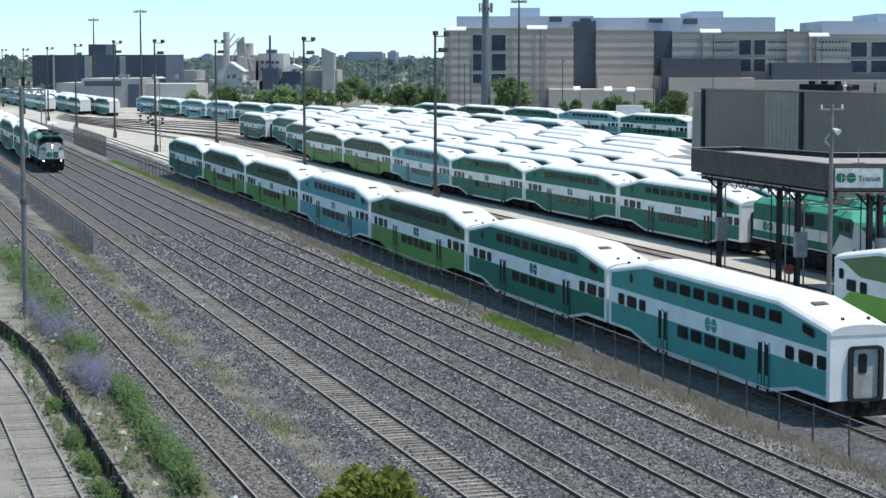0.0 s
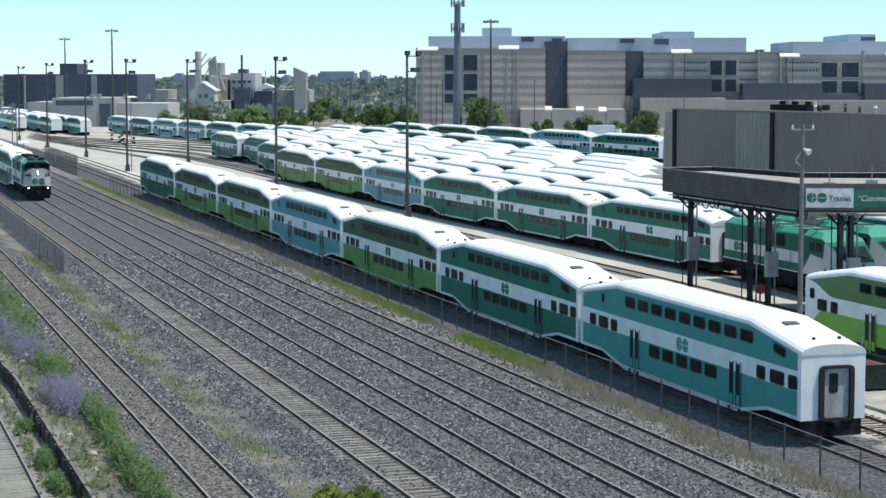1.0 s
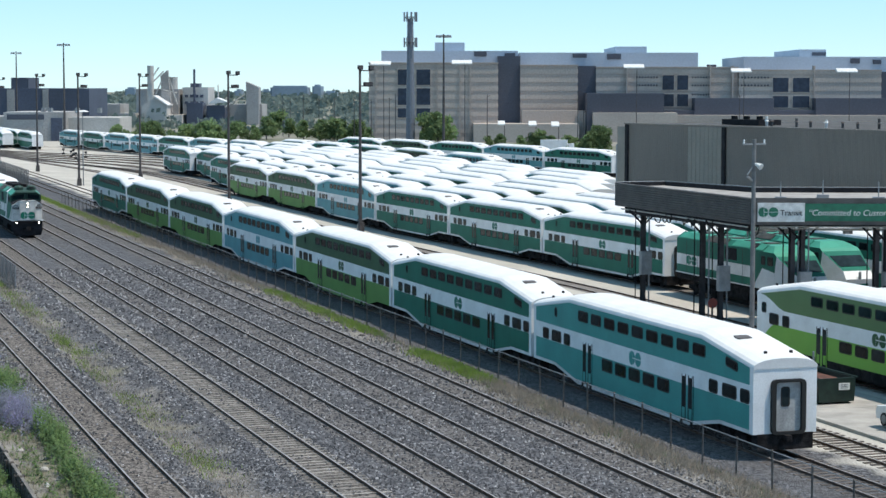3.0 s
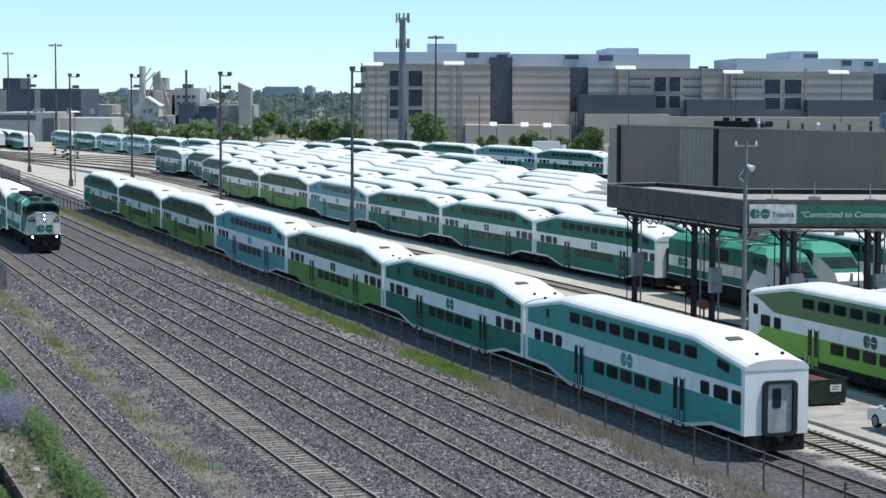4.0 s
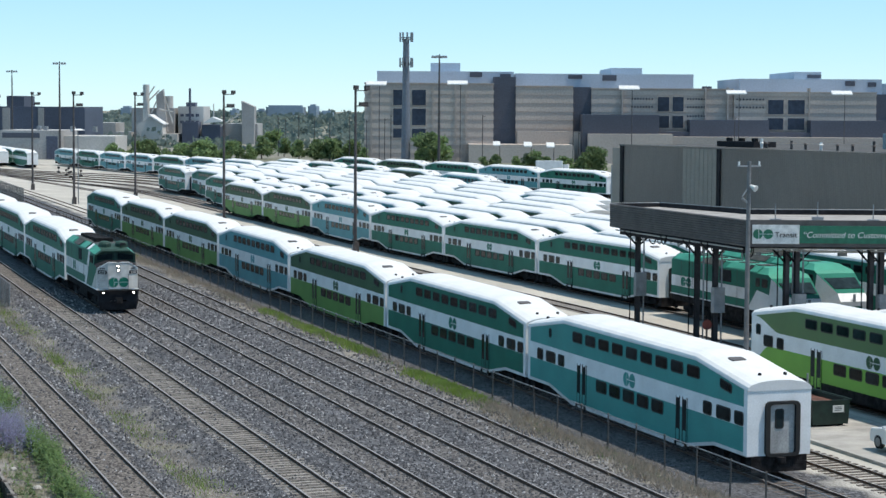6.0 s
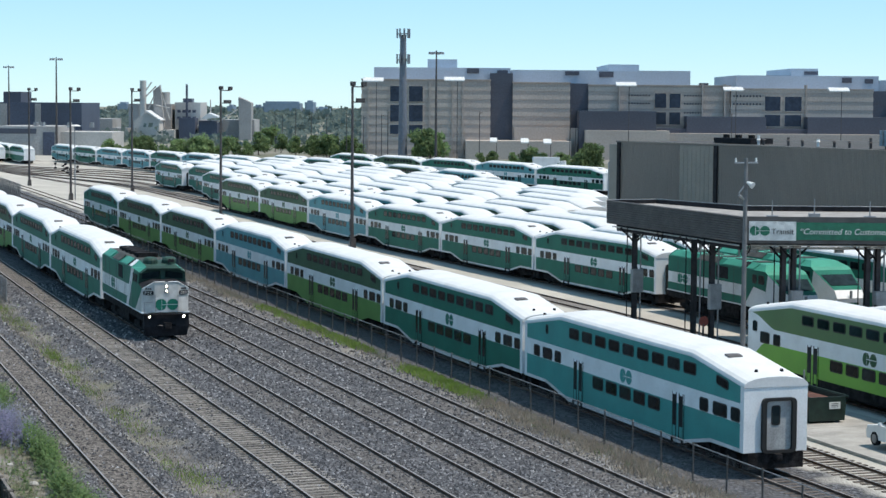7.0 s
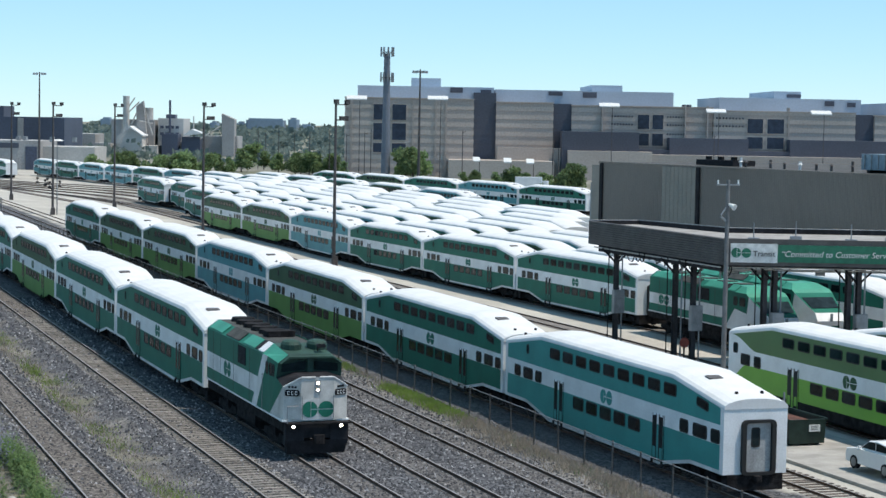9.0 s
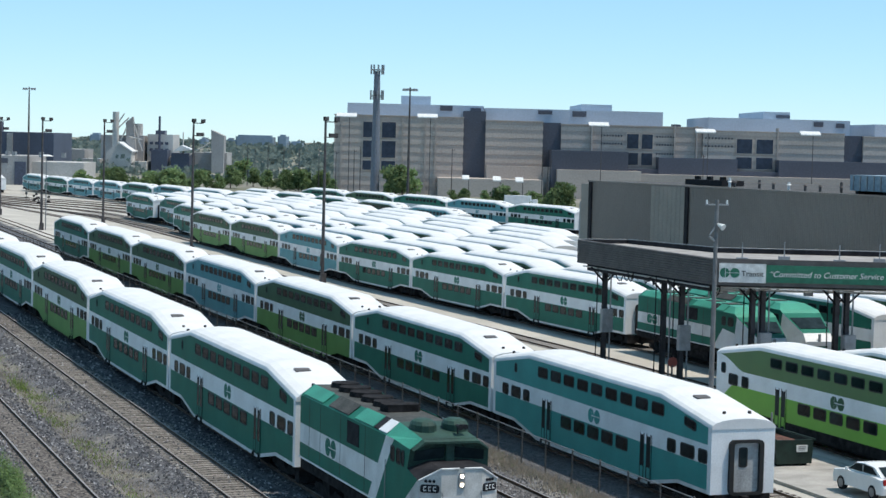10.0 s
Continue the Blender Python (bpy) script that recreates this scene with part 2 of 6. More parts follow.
# ---- ground ----
def build_ground():
    xs = sorted({*range(-60, 0, 6), *[i * 1.0 for i in range(0, 64)], *[14.5 + 0.5 * i for i in range(10)], *range(64, 130, 6), *range(130, 1500, 60), *range(-1500, -60, 80), 3500, -3500, 2500, -2500})
    ys = sorted({*range(-60, 60, 15), *range(60, 260, 5), *range(260, 640, 15), *range(640, 1500, 60), -1200, -500, 1900, 2600, 3500, 4600})
    s = Shape()
    s.v = [(x, y, level(x, y) - 0.13) for y in ys for x in xs]
    n = len(xs)
    s.f = [(j * n + i, j * n + i + 1, (j + 1) * n + i + 1, (j + 1) * n + i) for j in range(len(ys) - 1) for i in range(n - 1)]
    s.m = [0] * len(s.f)
    me = bpy.data.meshes.new("ground")
    me.from_pydata(s.v, [], s.f)
    me.materials.append(GROUND)
    tagged(new("ground", me), "grey railway ballast, weedy earth and pale yard gravel", "ground", kind="structure")


build_ground()


# ---- tracks ----
def rail_mesh(x, y0, y1, bend):
    prof = [(-0.07, -0.17), (0.07, -0.17), (0.02, -0.14), (0.02, -0.04), (0.036, -0.03), (0.036, 0.0), (-0.036, 0.0), (-0.036, -0.03), (-0.02, -0.04), (-0.02, -0.14)]
    s = Shape()
    steps = max(2, int((y1 - y0) / 8))
    rings = []
    for i in range(steps + 1):
        y = y0 + (y1 - y0) * i / steps
        xx = x + bend(y)
        z = level(xx, y)
        rings.append([(xx + a, y, z + c) for a, c in prof])
    s.stack(rings)
    for k in range(steps):
        s.m[k * 10 + 5] = 1
    return s


DARKTIE = mat("brown creosoted tie", (0.17, 0.14, 0.12), 0.95, 0, 0.3, 2.5, 18, 0.4, per=0.3)
TIE_MESH = Shape().box(-1.28, 1.28, -0.115, 0.115, -0.18, 0, bevel=0.015).mesh("tie", TIE)
DARKTIE_MESH = Shape().box(-1.28, 1.28, -0.115, 0.115, -0.18, 0, bevel=0.015).mesh("tie", DARKTIE)


def track(x, y0, y1, ties=(60, 130), proud=0.0, step=0.56, label="", bend=lambda y: 0.0, bed=False, wood=TIE_MESH):
    t = tagged(new("railway_track"), label or "rusty rails on timber ties bedded in grey ballast", "railway track", "tracks", "structure")
    for s in (-0.7525, 0.7525):
        part("rail", rail_mesh(x + s, y0, y1, bend), [RAIL_SIDE, RAIL_TOP], t)
    if bed:
        s = Shape()
        st = [y0 + 6.0 * i for i in range(int((y1 - y0) / 6) + 1)]
        for a, b in zip(st, st[1:]):
            s.face([(x + bend(y) + w, y, level(x + bend(y), y) - 0.115) for y, w in ((a, -1.2), (a, 1.2), (b, 1.2), (b, -1.2))])
        part("ballast_bed", s, BED, t, "brownish ballast bed")
    rng = random.Random(int(x * 10))
    n = int((ties[1] - ties[0]) / step)
    for i in range(n):
        y = ties[0] + i * step + rng.uniform(-0.03, 0.03)
        part("tie", wood, None, t, at=pose(x + rng.uniform(-0.05, 0.05), y, level(x, y) - 0.13 + proud + rng.uniform(-0.012, 0.012), 0, 0, rng.uniform(-1.2, 1.2)))
    return t


BED = mat("brown grey yard ballast", (0.23, 0.205, 0.185), 0.95, 0, 0.25, 0.8, 9, 0.5, other=(0.15, 0.135, 0.12))
MAIN = {"a": 13.44, "b": 20.19, "c": 23.87, "d": 27.70, "e": 31.67}
for key, proud in (("a", -0.02), ("b", 0.02), ("c", -0.016), ("d", -0.016), ("e", -0.018)):
    track(MAIN[key], -20, 900, (58, 150), proud)
track(6.35, -20, 130, (55, 110), 0.005, label="rusty siding rails on grey worn ties", bend=lambda y: -1.4 * ease(85, 130, y))
track(40.29, -20, 420, (62, 76), 0.02, label="yard rails under a parked train", wood=DARKTIE_MESH)
track(44.3, -20, 420, (60, 100), 0.03, label="yard rails on dark ties beside a pale access road", wood=DARKTIE_MESH)
track(54.8, 40, 110, (108, 109), 0.02, label="yard storage track in pale gravel")
for x in (59.9, 66.3, 71.4, 76.5, 81.6, 86.7, 91.8, 96.9):
    sway = lambda y, x=x: (-5.0 * ease(250, 420, y) if x > 70 else 0.0) - (x - 52.0) * 0.75 * ease(350 + (x - 60) * 2.4, 490 + (x - 60) * 2.2, y)
    track(x, 40 if x < 80 else 210, 505 + (x - 60) * 2.2, (110, 111), 0.02, label="yard storage track in pale gravel", bend=sway, bed=True)


# ---- bilevel coaches ----
HALF = 12.75  # half the body's length
PITCH = 25.91  # coupled length
SIDE = 1.49


def sill(y):
    a = abs(y)
    return 0.42 + 0.56 * min(1.0, max(0.0, (a - 6.55) / 3.1))


def shoulder(y):
    return 4.5 - 0.72 * max(0.0, (abs(y) - 7.75) / 5.0)


def roundel(w, h, r=0.12, n=3):
    """Outline of a rounded rectangle about the origin."""
    pts = []
    for cx, cz, a0 in ((w / 2 - r, h / 2 - r, 0), (-w / 2 + r, h / 2 - r, 90), (-w / 2 + r, -h / 2 + r, 180), (w / 2 - r, -h / 2 + r, 270)):
        for i in range(n):
            a = radians(a0 + 90 * i / (n - 1))
            pts.append((cx + r * math.cos(a), cz + r * math.sin(a)))
    return pts


SHARED = {}


def window_mesh(w, h, frame_mat=GASKET, shear=0.0):
    """A pane in a rubber frame, facing -x, in the plane x = 0."""
    key = (w, h, frame_mat.name, shear)
    if key not in SHARED:
        s = Shape()
        o, i = roundel(w, h), roundel(w - 0.12, h - 0.12, 0.08)
        put = lambda pts, x: [(x, a, b + shear * a) for a, b in pts]
        s.stack([put(o, 0.0), put(o, -0.025), put(i, -0.03), put(i, -0.012)], 0, caps=False)
        s.face(put(i, -0.012), 1)
        SHARED[key] = s.mesh("window", [frame_mat, GLASS])
    return SHARED[key]


def coach_door_mesh(livery):
    """Sliding double doors: two tall dark panes in black frames, set proud of the side."""
    key = ("door", livery)
    if key not in SHARED:
        ys = [-0.62, -0.56, -0.5, -0.2, -0.1, 0.1, 0.2, 0.5, 0.56, 0.62]
        zs = [-0.06, 0.06, 0.55, 1.58, 1.76, 1.95, 2.05]
        s = Shape()
        for j in range(len(zs) - 1):
            for i in range(len(ys) - 1):
                pane = i in (2, 6) and j in (2, 3)
                dark = i in (1, 3, 5, 7) or (j in (0, 4) and i not in (0, 8, 4))
                slot = 1 if pane else 0 if dark else 3 if j == 5 else (2 if j < 3 else 3)
                s.face([(-0.03, ys[i], zs[j]), (-0.03, ys[i + 1], zs[j]), (-0.03, ys[i + 1], zs[j + 1]), (-0.03, ys[i], zs[j + 1])], slot)
        s.face([(-0.03, -0.62, 2.05), (-0.03, 0.62, 2.05), (0, 0.62, 2.05), (0, -0.62, 2.05)], 3)
        s.face([(-0.03, -0.62, -0.06), (-0.03, 0.62, -0.06), (0, 0.62, -0.06), (0, -0.62, -0.06)], 0)
        for y in (-0.62, 0.62):
            s.face([(-0.03, y, -0.06), (0, y, -0.06), (0, y, 2.05), (-0.03, y, 2.05)], 0)
        SHARED[key] = s.mesh("door", [BLACK, GLASS, LIVERY[livery][0], WHITE])
    return SHARED[key]


def emblem_mesh(r, m):
    """Two discs side by side, one notched and one split across, facing -x."""
    key = ("emblem", r, m.name)
    if key not in SHARED:
        s = Shape()
        n, g = 12, 0.06 * r
        arc = lambda c, a0, a1: [(c + r * math.cos(radians(a0 + (a1 - a0) * i / n)), r * math.sin(radians(a0 + (a1 - a0) * i / n))) for i in range(n + 1)]
        c = 1.04 * r
        shapes = [[(a, max(b, g)) for a, b in arc(c, 0, 180)], [(a, min(b, -g)) for a, b in arc(c, 180, 360)], arc(-c, 100, 260) + [(0.1 * r - c, -0.98 * r), (0.1 * r - c, 0.98 * r)]]
        q = [(0.2 * r - c, 0.06 * r)] + [(max(a, 0.2 * r - c), max(b, 0.06 * r)) for a, b in arc(-c, 4, 78)]
        shapes += [q, [(a, -b) for a, b in q]]
        for o in shapes:
            s.stack([[(0, -a, b) for a, b in o], [(-0.008, -a, b) for a, b in o]])
        SHARED[key] = s.mesh("emblem", m)
    return SHARED[key]


def wheel_mesh():
    if "wheel" not in SHARED:
        SHARED["wheel"] = Shape().rod((-0.07, 0, 0), (0.07, 0, 0), 0.42, sides=20).rod((0.05, 0, 0), (0.09, 0, 0), 0.45, sides=20).mesh("wheel", UNDER)
    return SHARED["wheel"]


def bogie(parent, y, base=1.3):
    if "bogie" not in SHARED:
        s = Shape()
        for x in (-1.02, 1.02):
            s.stack([[(x - 0.1, a, b) for a, b in ((-1.9, 0.45), (-1.9, 0.72), (-0.9, 0.78), (-0.6, 0.5), (0.6, 0.5), (0.9, 0.78), (1.9, 0.72), (1.9, 0.45), (0.8, 0.3), (-0.8, 0.3))],
                     [(x + 0.1, a, b) for a, b in ((-1.9, 0.45), (-1.9, 0.72), (-0.9, 0.78), (-0.6, 0.5), (0.6, 0.5), (0.9, 0.78), (1.9, 0.72), (1.9, 0.45), (0.8, 0.3), (-0.8, 0.3))]])
            for k in (-0.35, 0.35):
                s.rod((x, k, 0.4), (x, k, 0.85), 0.13)
        s.box(-1.2, 1.2, -0.45, 0.45, 0.55, 0.95)
        SHARED["bogie"] = s.mesh("bogie", UNDER)
    b = part("bogie", SHARED["bogie"], None, parent, "sooty black bogie", pose(0, y, 0))
    for x in (-0.76, 0.76):
        for k in (-base, base):
            part("wheel", wheel_mesh(), None, b, at=pose(x, k, 0.45, 0, 0, 180 if x < 0 else 0))
    return b


LIVERY = {"teal": (TEAL, WHITE, TEAL, ROADWHITE), "blue": (BLUETEAL, WHITE, BLUETEAL, ROADWHITE), "green": (GREEN, WHITE, GREEN, ROADWHITE), "lime": (LIME, WHITE, OLIVE, LIME), "cab": (FRESHLIME, WHITE, FRESHOLIVE, UNDER)}


def coach_body(livery):
    """Side bands, end walls and floor of a coach; slots: lower, band, upper, edge trim, floor."""
    cab = livery == "cab"
    ys = [-12.75, -12.42, -11, -9.65, -8.7, -7.75, -6.55, -3, 0, 3, 6.55, 7.75, 8.7, 9.65, 10.4, 11, 11.7, 12.42, 12.75]
    if cab:
        ys = sorted({*ys, *[8.0 + 0.3 * i for i in range(15)]})
    rows = []
    for y in ys:
        b, t = sill(y), shoulder(y)
        if cab:
            b = 0.42 + 0.5 * ease(9.0, 12.5, y)
        lo, hi = 2.2, 3.05
        if cab:
            hi = 3.05 + (t - 3.07) * ease(9.4, 12.75, y)
            lo = 2.2 - (2.2 - b - 0.2) * ease(10.6, 12.75, y)
        trim = 0.16 if livery not in ("lime", "cab") else (0.06 if livery == "lime" else 0.5 * (1 - ease(8, 12, y)) + 0.03)
        rows.append((y, [b, b + trim, lo, hi, t - 0.05, t]))
    s = Shape()
    for sx in (-SIDE, SIDE):
        for (y0, a), (y1, c) in zip(rows, rows[1:]):
            edge = abs(y0) >= 12.4 and abs(y1) >= 12.4
            for i, slot in enumerate((3, 0, 1, 2, 1)):
                if a[i + 1] - a[i] < 0.005 and c[i + 1] - c[i] < 0.005:
                    continue
                s.face([(sx, y0, a[i]), (sx, y1, c[i]), (sx, y1, c[i + 1]), (sx, y0, a[i + 1])], 1 if edge else slot)
    for y in (-12.75, 12.75):
        z = shoulder(y)
        s.face([(-SIDE, y, sill(y)), (SIDE, y, sill(y)), (SIDE, y, z), (1.42, y, z + 0.12), (1.0, y, z + 0.27), (0, y, z + 0.35), (-1.0, y, z + 0.27), (-1.42, y, z + 0.12), (-SIDE, y, z)], 1)
    for (y0, a), (y1, c) in zip(rows, rows[1:]):
        s.face([(-SIDE, y0, a[0]), (SIDE, y0, a[0]), (SIDE, y1, c[0]), (-SIDE, y1, c[0])], 4)
    me = s.mesh("body", [*LIVERY[livery], UNDER])
    return me


def coach_roof():
    ys = [-12.78, -12.6, -10.2, -7.75, 0, 7.75, 10.2, 12.6, 12.78]
    s = Shape()
    rings = []
    for y in ys:
        z = shoulder(y)
        half = [(SIDE + 0.015, -0.03), (SIDE + 0.01, 0.02), (SIDE - 0.03, 0.12), (1.32, 0.23), (0.98, 0.33), (0.5, 0.39)]
        up = [(-a, z + b) for a, b in half] + [(0, z + 0.41)] + [(a, z + b) for a, b in reversed(half)]
        rings.append([(a, y, b) for a, b in up])
    s.stack(rings)
    return s.mesh("roof", ROOFW)


ROOF_MESH = coach_roof()
HATCH = Shape().box(-0.34, 0.34, -0.26, 0.26, 0, 0.06, bevel=0.05).mesh("roof_hatch", CANOPYF)
VENT = Shape().rod((0, 0, 0), (0, 0, 0.12), 0.09, 0.07).mesh("roof_vent", BLACK)


DOORGREY = mat("scuffed grey door paint", (0.45, 0.45, 0.44), 0.6, 0, 0.15, 1.5, 12)


def gangway_mesh():
    if "gangway" not in SHARED:
        s = Shape()
        o, i = roundel(1.6, 2.34, 0.22, 4), roundel(1.2, 2.08, 0.12, 4)
        s.stack([[(a, 0, b) for a, b in o], [(a, -0.16, b) for a, b in o], [(a, -0.16, b) for a, b in i], [(a, -0.01, b) for a, b in i]], 0, caps=False)
        s.face([(a, -0.012, b) for a, b in i], 1)
        w = roundel(0.42, 0.85, 0.1, 3)
        s.stack([[(a - 0.12, -0.012, b + 0.42) for a, b in w], [(a - 0.12, -0.03, b + 0.42) for a, b in w]], 0)
        w = roundel(0.3, 0.72, 0.08, 3)
        s.face([(a - 0.12, -0.034, b + 0.42) for a, b in w], 2)
        SHARED["gangway"] = s.mesh("gangway", [GASKET, DOORGREY, GLASS])
    return SHARED["gangway"]


def coach(livery, label, at=None, full=True):
    """A bilevel coach: body, roof, panes, doors, gangways, bogies. Local y runs along it, z = 0 is the rail head."""
    c = thing("bilevel_coach", label, "railway coach", "coaches in the yard", at)
    key = ("body", livery)
    if key not in SHARED:
        SHARED[key] = coach_body(livery)
    part("body", SHARED[key], None, c)
    part("roof", ROOF_MESH, None, c, "white painted roof")
    for turn in ((0, 180) if full else (0,)):
        spin = pose(0, 0, 0, 0, 0, turn)

        def pane(y, z, w, h, shear=0.0):
            part("window", window_mesh(w, h, GASKET, shear), None, c, at=spin @ pose(-SIDE, y, z))

        for i in range(9):
            pane(-7.55 + 1.675 * i, 3.93, 1.28, 0.56)
        if not full:
            continue
        cabend = livery == "cab"
        for i in range(5):
            pane(-3.83 + 1.64 * i, 1.84, 1.3, 0.62)
        for y, w in ((-12.0, 0.85), (-10.55, 1.35), (-9.0, 0.85)):
            pane(y, 2.52, w, 0.6)
        if cabend:
            for y, w in ((9.3, 0.8), (10.7, 1.1)):
                pane(y, 2.5, w, 0.65)
            pane(11.9, 3.05, 0.55, 0.6)
        else:
            for y, w in ((10.95, 0.85), (9.45, 1.3), (8.0, 0.85)):
                pane(y, 2.52, w, 0.6)
            pane(9.55, 3.78, 0.34, 0.5)
        pane(-10.75, 3.72, 1.15, 0.42, 0.144)
        for y in (-6.4, 5.25):
            part("door", coach_door_mesh(livery), None, c, at=spin @ pose(-SIDE - 0.002, y, 0.62))
            part("door_step", SHARED.setdefault("door_step", Shape().box(-0.16, 0.02, -0.6, 0.6, -0.3, -0.22).box(-0.1, 0.02, -0.55, -0.5, -0.24, 0.0).box(-0.1, 0.02, 0.5, 0.55, -0.24, 0.0).mesh("door_step", UNDER)), None, c, at=spin @ pose(-SIDE, y, 0.6))
        part("emblem", emblem_mesh(0.34, OLIVE if livery in ("lime", "cab") else LIVERY[livery][0]), None, c, at=spin @ pose(-SIDE - 0.002, -0.6, 2.63))
        part("gangway", gangway_mesh(), None, c, "black rubber gangway with a white door", spin @ pose(0.12, -HALF, 2.12))
        # The wide box is dark filling: it stands for shade under the coach end.
        part("coupler", SHARED.setdefault("coupler", Shape().box(-1.3, 1.3, -0.06, 0.5, 0.3, 0.99).box(-0.15, 0.15, -0.42, 0, 0.7, 0.95, bevel=0.04).mesh("coupler", UNDER)), None, c, at=spin @ pose(0, -HALF, 0))
        part("roof_hatch", HATCH, None, c, at=spin @ pose(-0.3, -9.4, 4.635, 8.2, 0, 0))
        for x in (-0.5, 0.7):
            part("roof_vent", VENT, None, c, at=spin @ pose(x, -11.9, 4.26))
    part("equipment_box", SHARED.setdefault("equipment_box", Shape().box(-1.15, 1.15, -7.2, 7.2, 0.22, 0.5, bevel=0.1).mesh("equipment_box", UNDER)), None, c)
    for y in (-9.6, 9.6):
        if full:
            bogie(c, y)
        else:
            part("bogie", SHARED.setdefault("plain_bogie", Shape().box(-1.2, 1.2, -1.9, 1.9, 0.2, 0.9, bevel=0.2).mesh("bogie", UNDER)), None, c, at=pose(0, y, 0))
    return c


# ---- diesel locomotives ----
DOORGREY2 = mat("pale grey nose paint", (0.6, 0.6, 0.59), 0.6, 0, 0.08, 1.5, 12)
SOOT = mat("sooty roof paint", (0.075, 0.075, 0.07), 0.9, 0, 0.25, 1.2, 12, other=(0.04, 0.045, 0.042))
DUSTSHADEGREEN = mat("dark green, roof dust and windscreen shade", (0.025, 0.075, 0.055), 0.7, 0, 0.2, 1.2, 12)
# The cab green again, lightened: sun and sky glare put into the colour.
SUNGREEN = mat("cab green with sunlight in the colour", (0.045, 0.3, 0.2), 0.5, 0, 0.1, 0.8, 14)


def blunt_cab(t, W):
    """High wedge nose, two windscreen panes in a deep frame, number boards and ditch lights."""
    k = Shape()
    F, N, B = 0.74, 1.45, 0.36  # flat front half, nose half-width, set-back of its cheeks
    for sx in (-1, 1):
        x = sx * W
        k.face([(x, 5.0, 1.63), (x, 2.55, 1.63), (sx * N, B + 0.1, 3.1), (x, 1.45, 3.35), (x * 0.97, 1.3, 4.03), (x, 3.0, 4.15)], 0)
        k.face([(x * 0.97, 1.3, 4.03), (x, 3.0, 4.15), (x, 3.9, 4.15), (sx * 1.0, 3.9, 4.62), (sx * 1.0, 1.3, 4.38)], 2)
        k.face([(x, 2.55, 1.63), (sx * N, B, 1.63), (sx * N, B, 3.08), (sx * N, B + 0.1, 3.1)], 1)
        k.face([(sx * F, 0, 1.63), (sx * N, B, 1.63), (sx * N, B, 3.08), (sx * F, 0, 3.52)], 1)
        k.face([(sx * F, 0, 3.52), (sx * N, B, 3.08), (x, 1.45, 3.35), (sx * F, 1.45, 3.62)], 3)
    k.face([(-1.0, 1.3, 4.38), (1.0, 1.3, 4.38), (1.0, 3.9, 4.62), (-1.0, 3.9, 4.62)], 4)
    # Windscreen surround in the darker green: shade below the roof put into colour.
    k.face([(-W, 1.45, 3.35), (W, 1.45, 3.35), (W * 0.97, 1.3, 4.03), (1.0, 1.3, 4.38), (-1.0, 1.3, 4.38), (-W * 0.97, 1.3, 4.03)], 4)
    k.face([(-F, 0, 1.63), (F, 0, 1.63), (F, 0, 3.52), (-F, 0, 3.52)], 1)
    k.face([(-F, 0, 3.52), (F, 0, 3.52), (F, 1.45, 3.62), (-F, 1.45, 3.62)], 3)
    part("cab", k, [GREEN, GRIMEWHITE, SUNGREEN, BLACK, DUSTSHADEGREEN], t, "dark green cab with a white nose")
    part("centre_post", Shape().box(-0.16, 0.16, 1.2, 1.42, 3.6, 4.32, bevel=0.03), DUSTSHADEGREEN, t)
    part("visor", Shape().stack([[(-1.42, 1.3, 4.03), (-1.0, 1.3, 4.37), (1.0, 1.3, 4.37), (1.42, 1.3, 4.03), (0.98, 1.3, 4.29), (-0.98, 1.3, 4.29)], [(-1.4, 1.05, 4.0), (-1.0, 1.05, 4.31), (1.0, 1.05, 4.31), (1.4, 1.05, 4.0), (0.98, 1.05, 4.23), (-0.98, 1.05, 4.23)]]), DUSTSHADEGREEN, t)
    for sx in (-1, 1):
        part("nose_trim", Shape().rod((sx * 0.1, -0.01, 3.53), (sx * F, -0.01, 3.53), 0.035, sides=6).rod((sx * F, -0.01, 3.53), (sx * N, B - 0.01, 3.09), 0.035, sides=6), SIGNW, t)
        s = Shape().stack([[(sx * 0.2, 1.41, 3.7), (sx * 1.3, 1.43, 3.6), (sx * 1.27, 1.30, 3.96), (sx * 0.2, 1.28, 4.1)], [(sx * 0.2, 1.36, 3.7), (sx * 1.3, 1.38, 3.6), (sx * 1.27, 1.25, 3.96), (sx * 0.2, 1.23, 4.1)]])
        part("windshield", s, GLASS, t, "dark cab windscreen pane")
        part("wiper", Shape().rod((sx * 0.5, 1.32, 4.12), (sx * 0.8, 1.36, 3.7), 0.015, sides=6), BLACK, t)
        for y, w in ((1.95, 0.34), (2.45, 0.5), (3.1, 0.5)):
            part("cab_window", window_mesh(w, 0.58), None, t, at=pose(sx * W * 0.995, y, 3.62, 0, 0, 0 if sx < 0 else 180))
        part("grab_rail", Shape().rod((sx * (W + 0.06), 3.75, 1.7), (sx * (W + 0.06), 3.75, 3.3), 0.018, sides=6), GREYM, t)
        cheek = pose(sx * 1.09, 0.175, 0, 0, 0, sx * 26.9)
        # number board as plain bars
        nb = Shape()
        o = roundel(0.66, 0.28, 0.08)
        nb.stack([[(a, 0.02, b) for a, b in o], [(a, -0.03, b) for a, b in o]], 0)
        for q in (-0.17, 0.0, 0.17):
            nb.box(q - 0.05, q + 0.05, -0.036, -0.03, 0.045, 0.08, 1).box(q - 0.05, q + 0.05, -0.036, -0.03, -0.08, -0.045, 1).box(q - 0.05, q - 0.025, -0.036, -0.03, -0.045, 0.045, 1)
        part("number_board", nb, [BLACK, SIGNW], t, at=cheek @ pose(0, -0.01, 2.84))
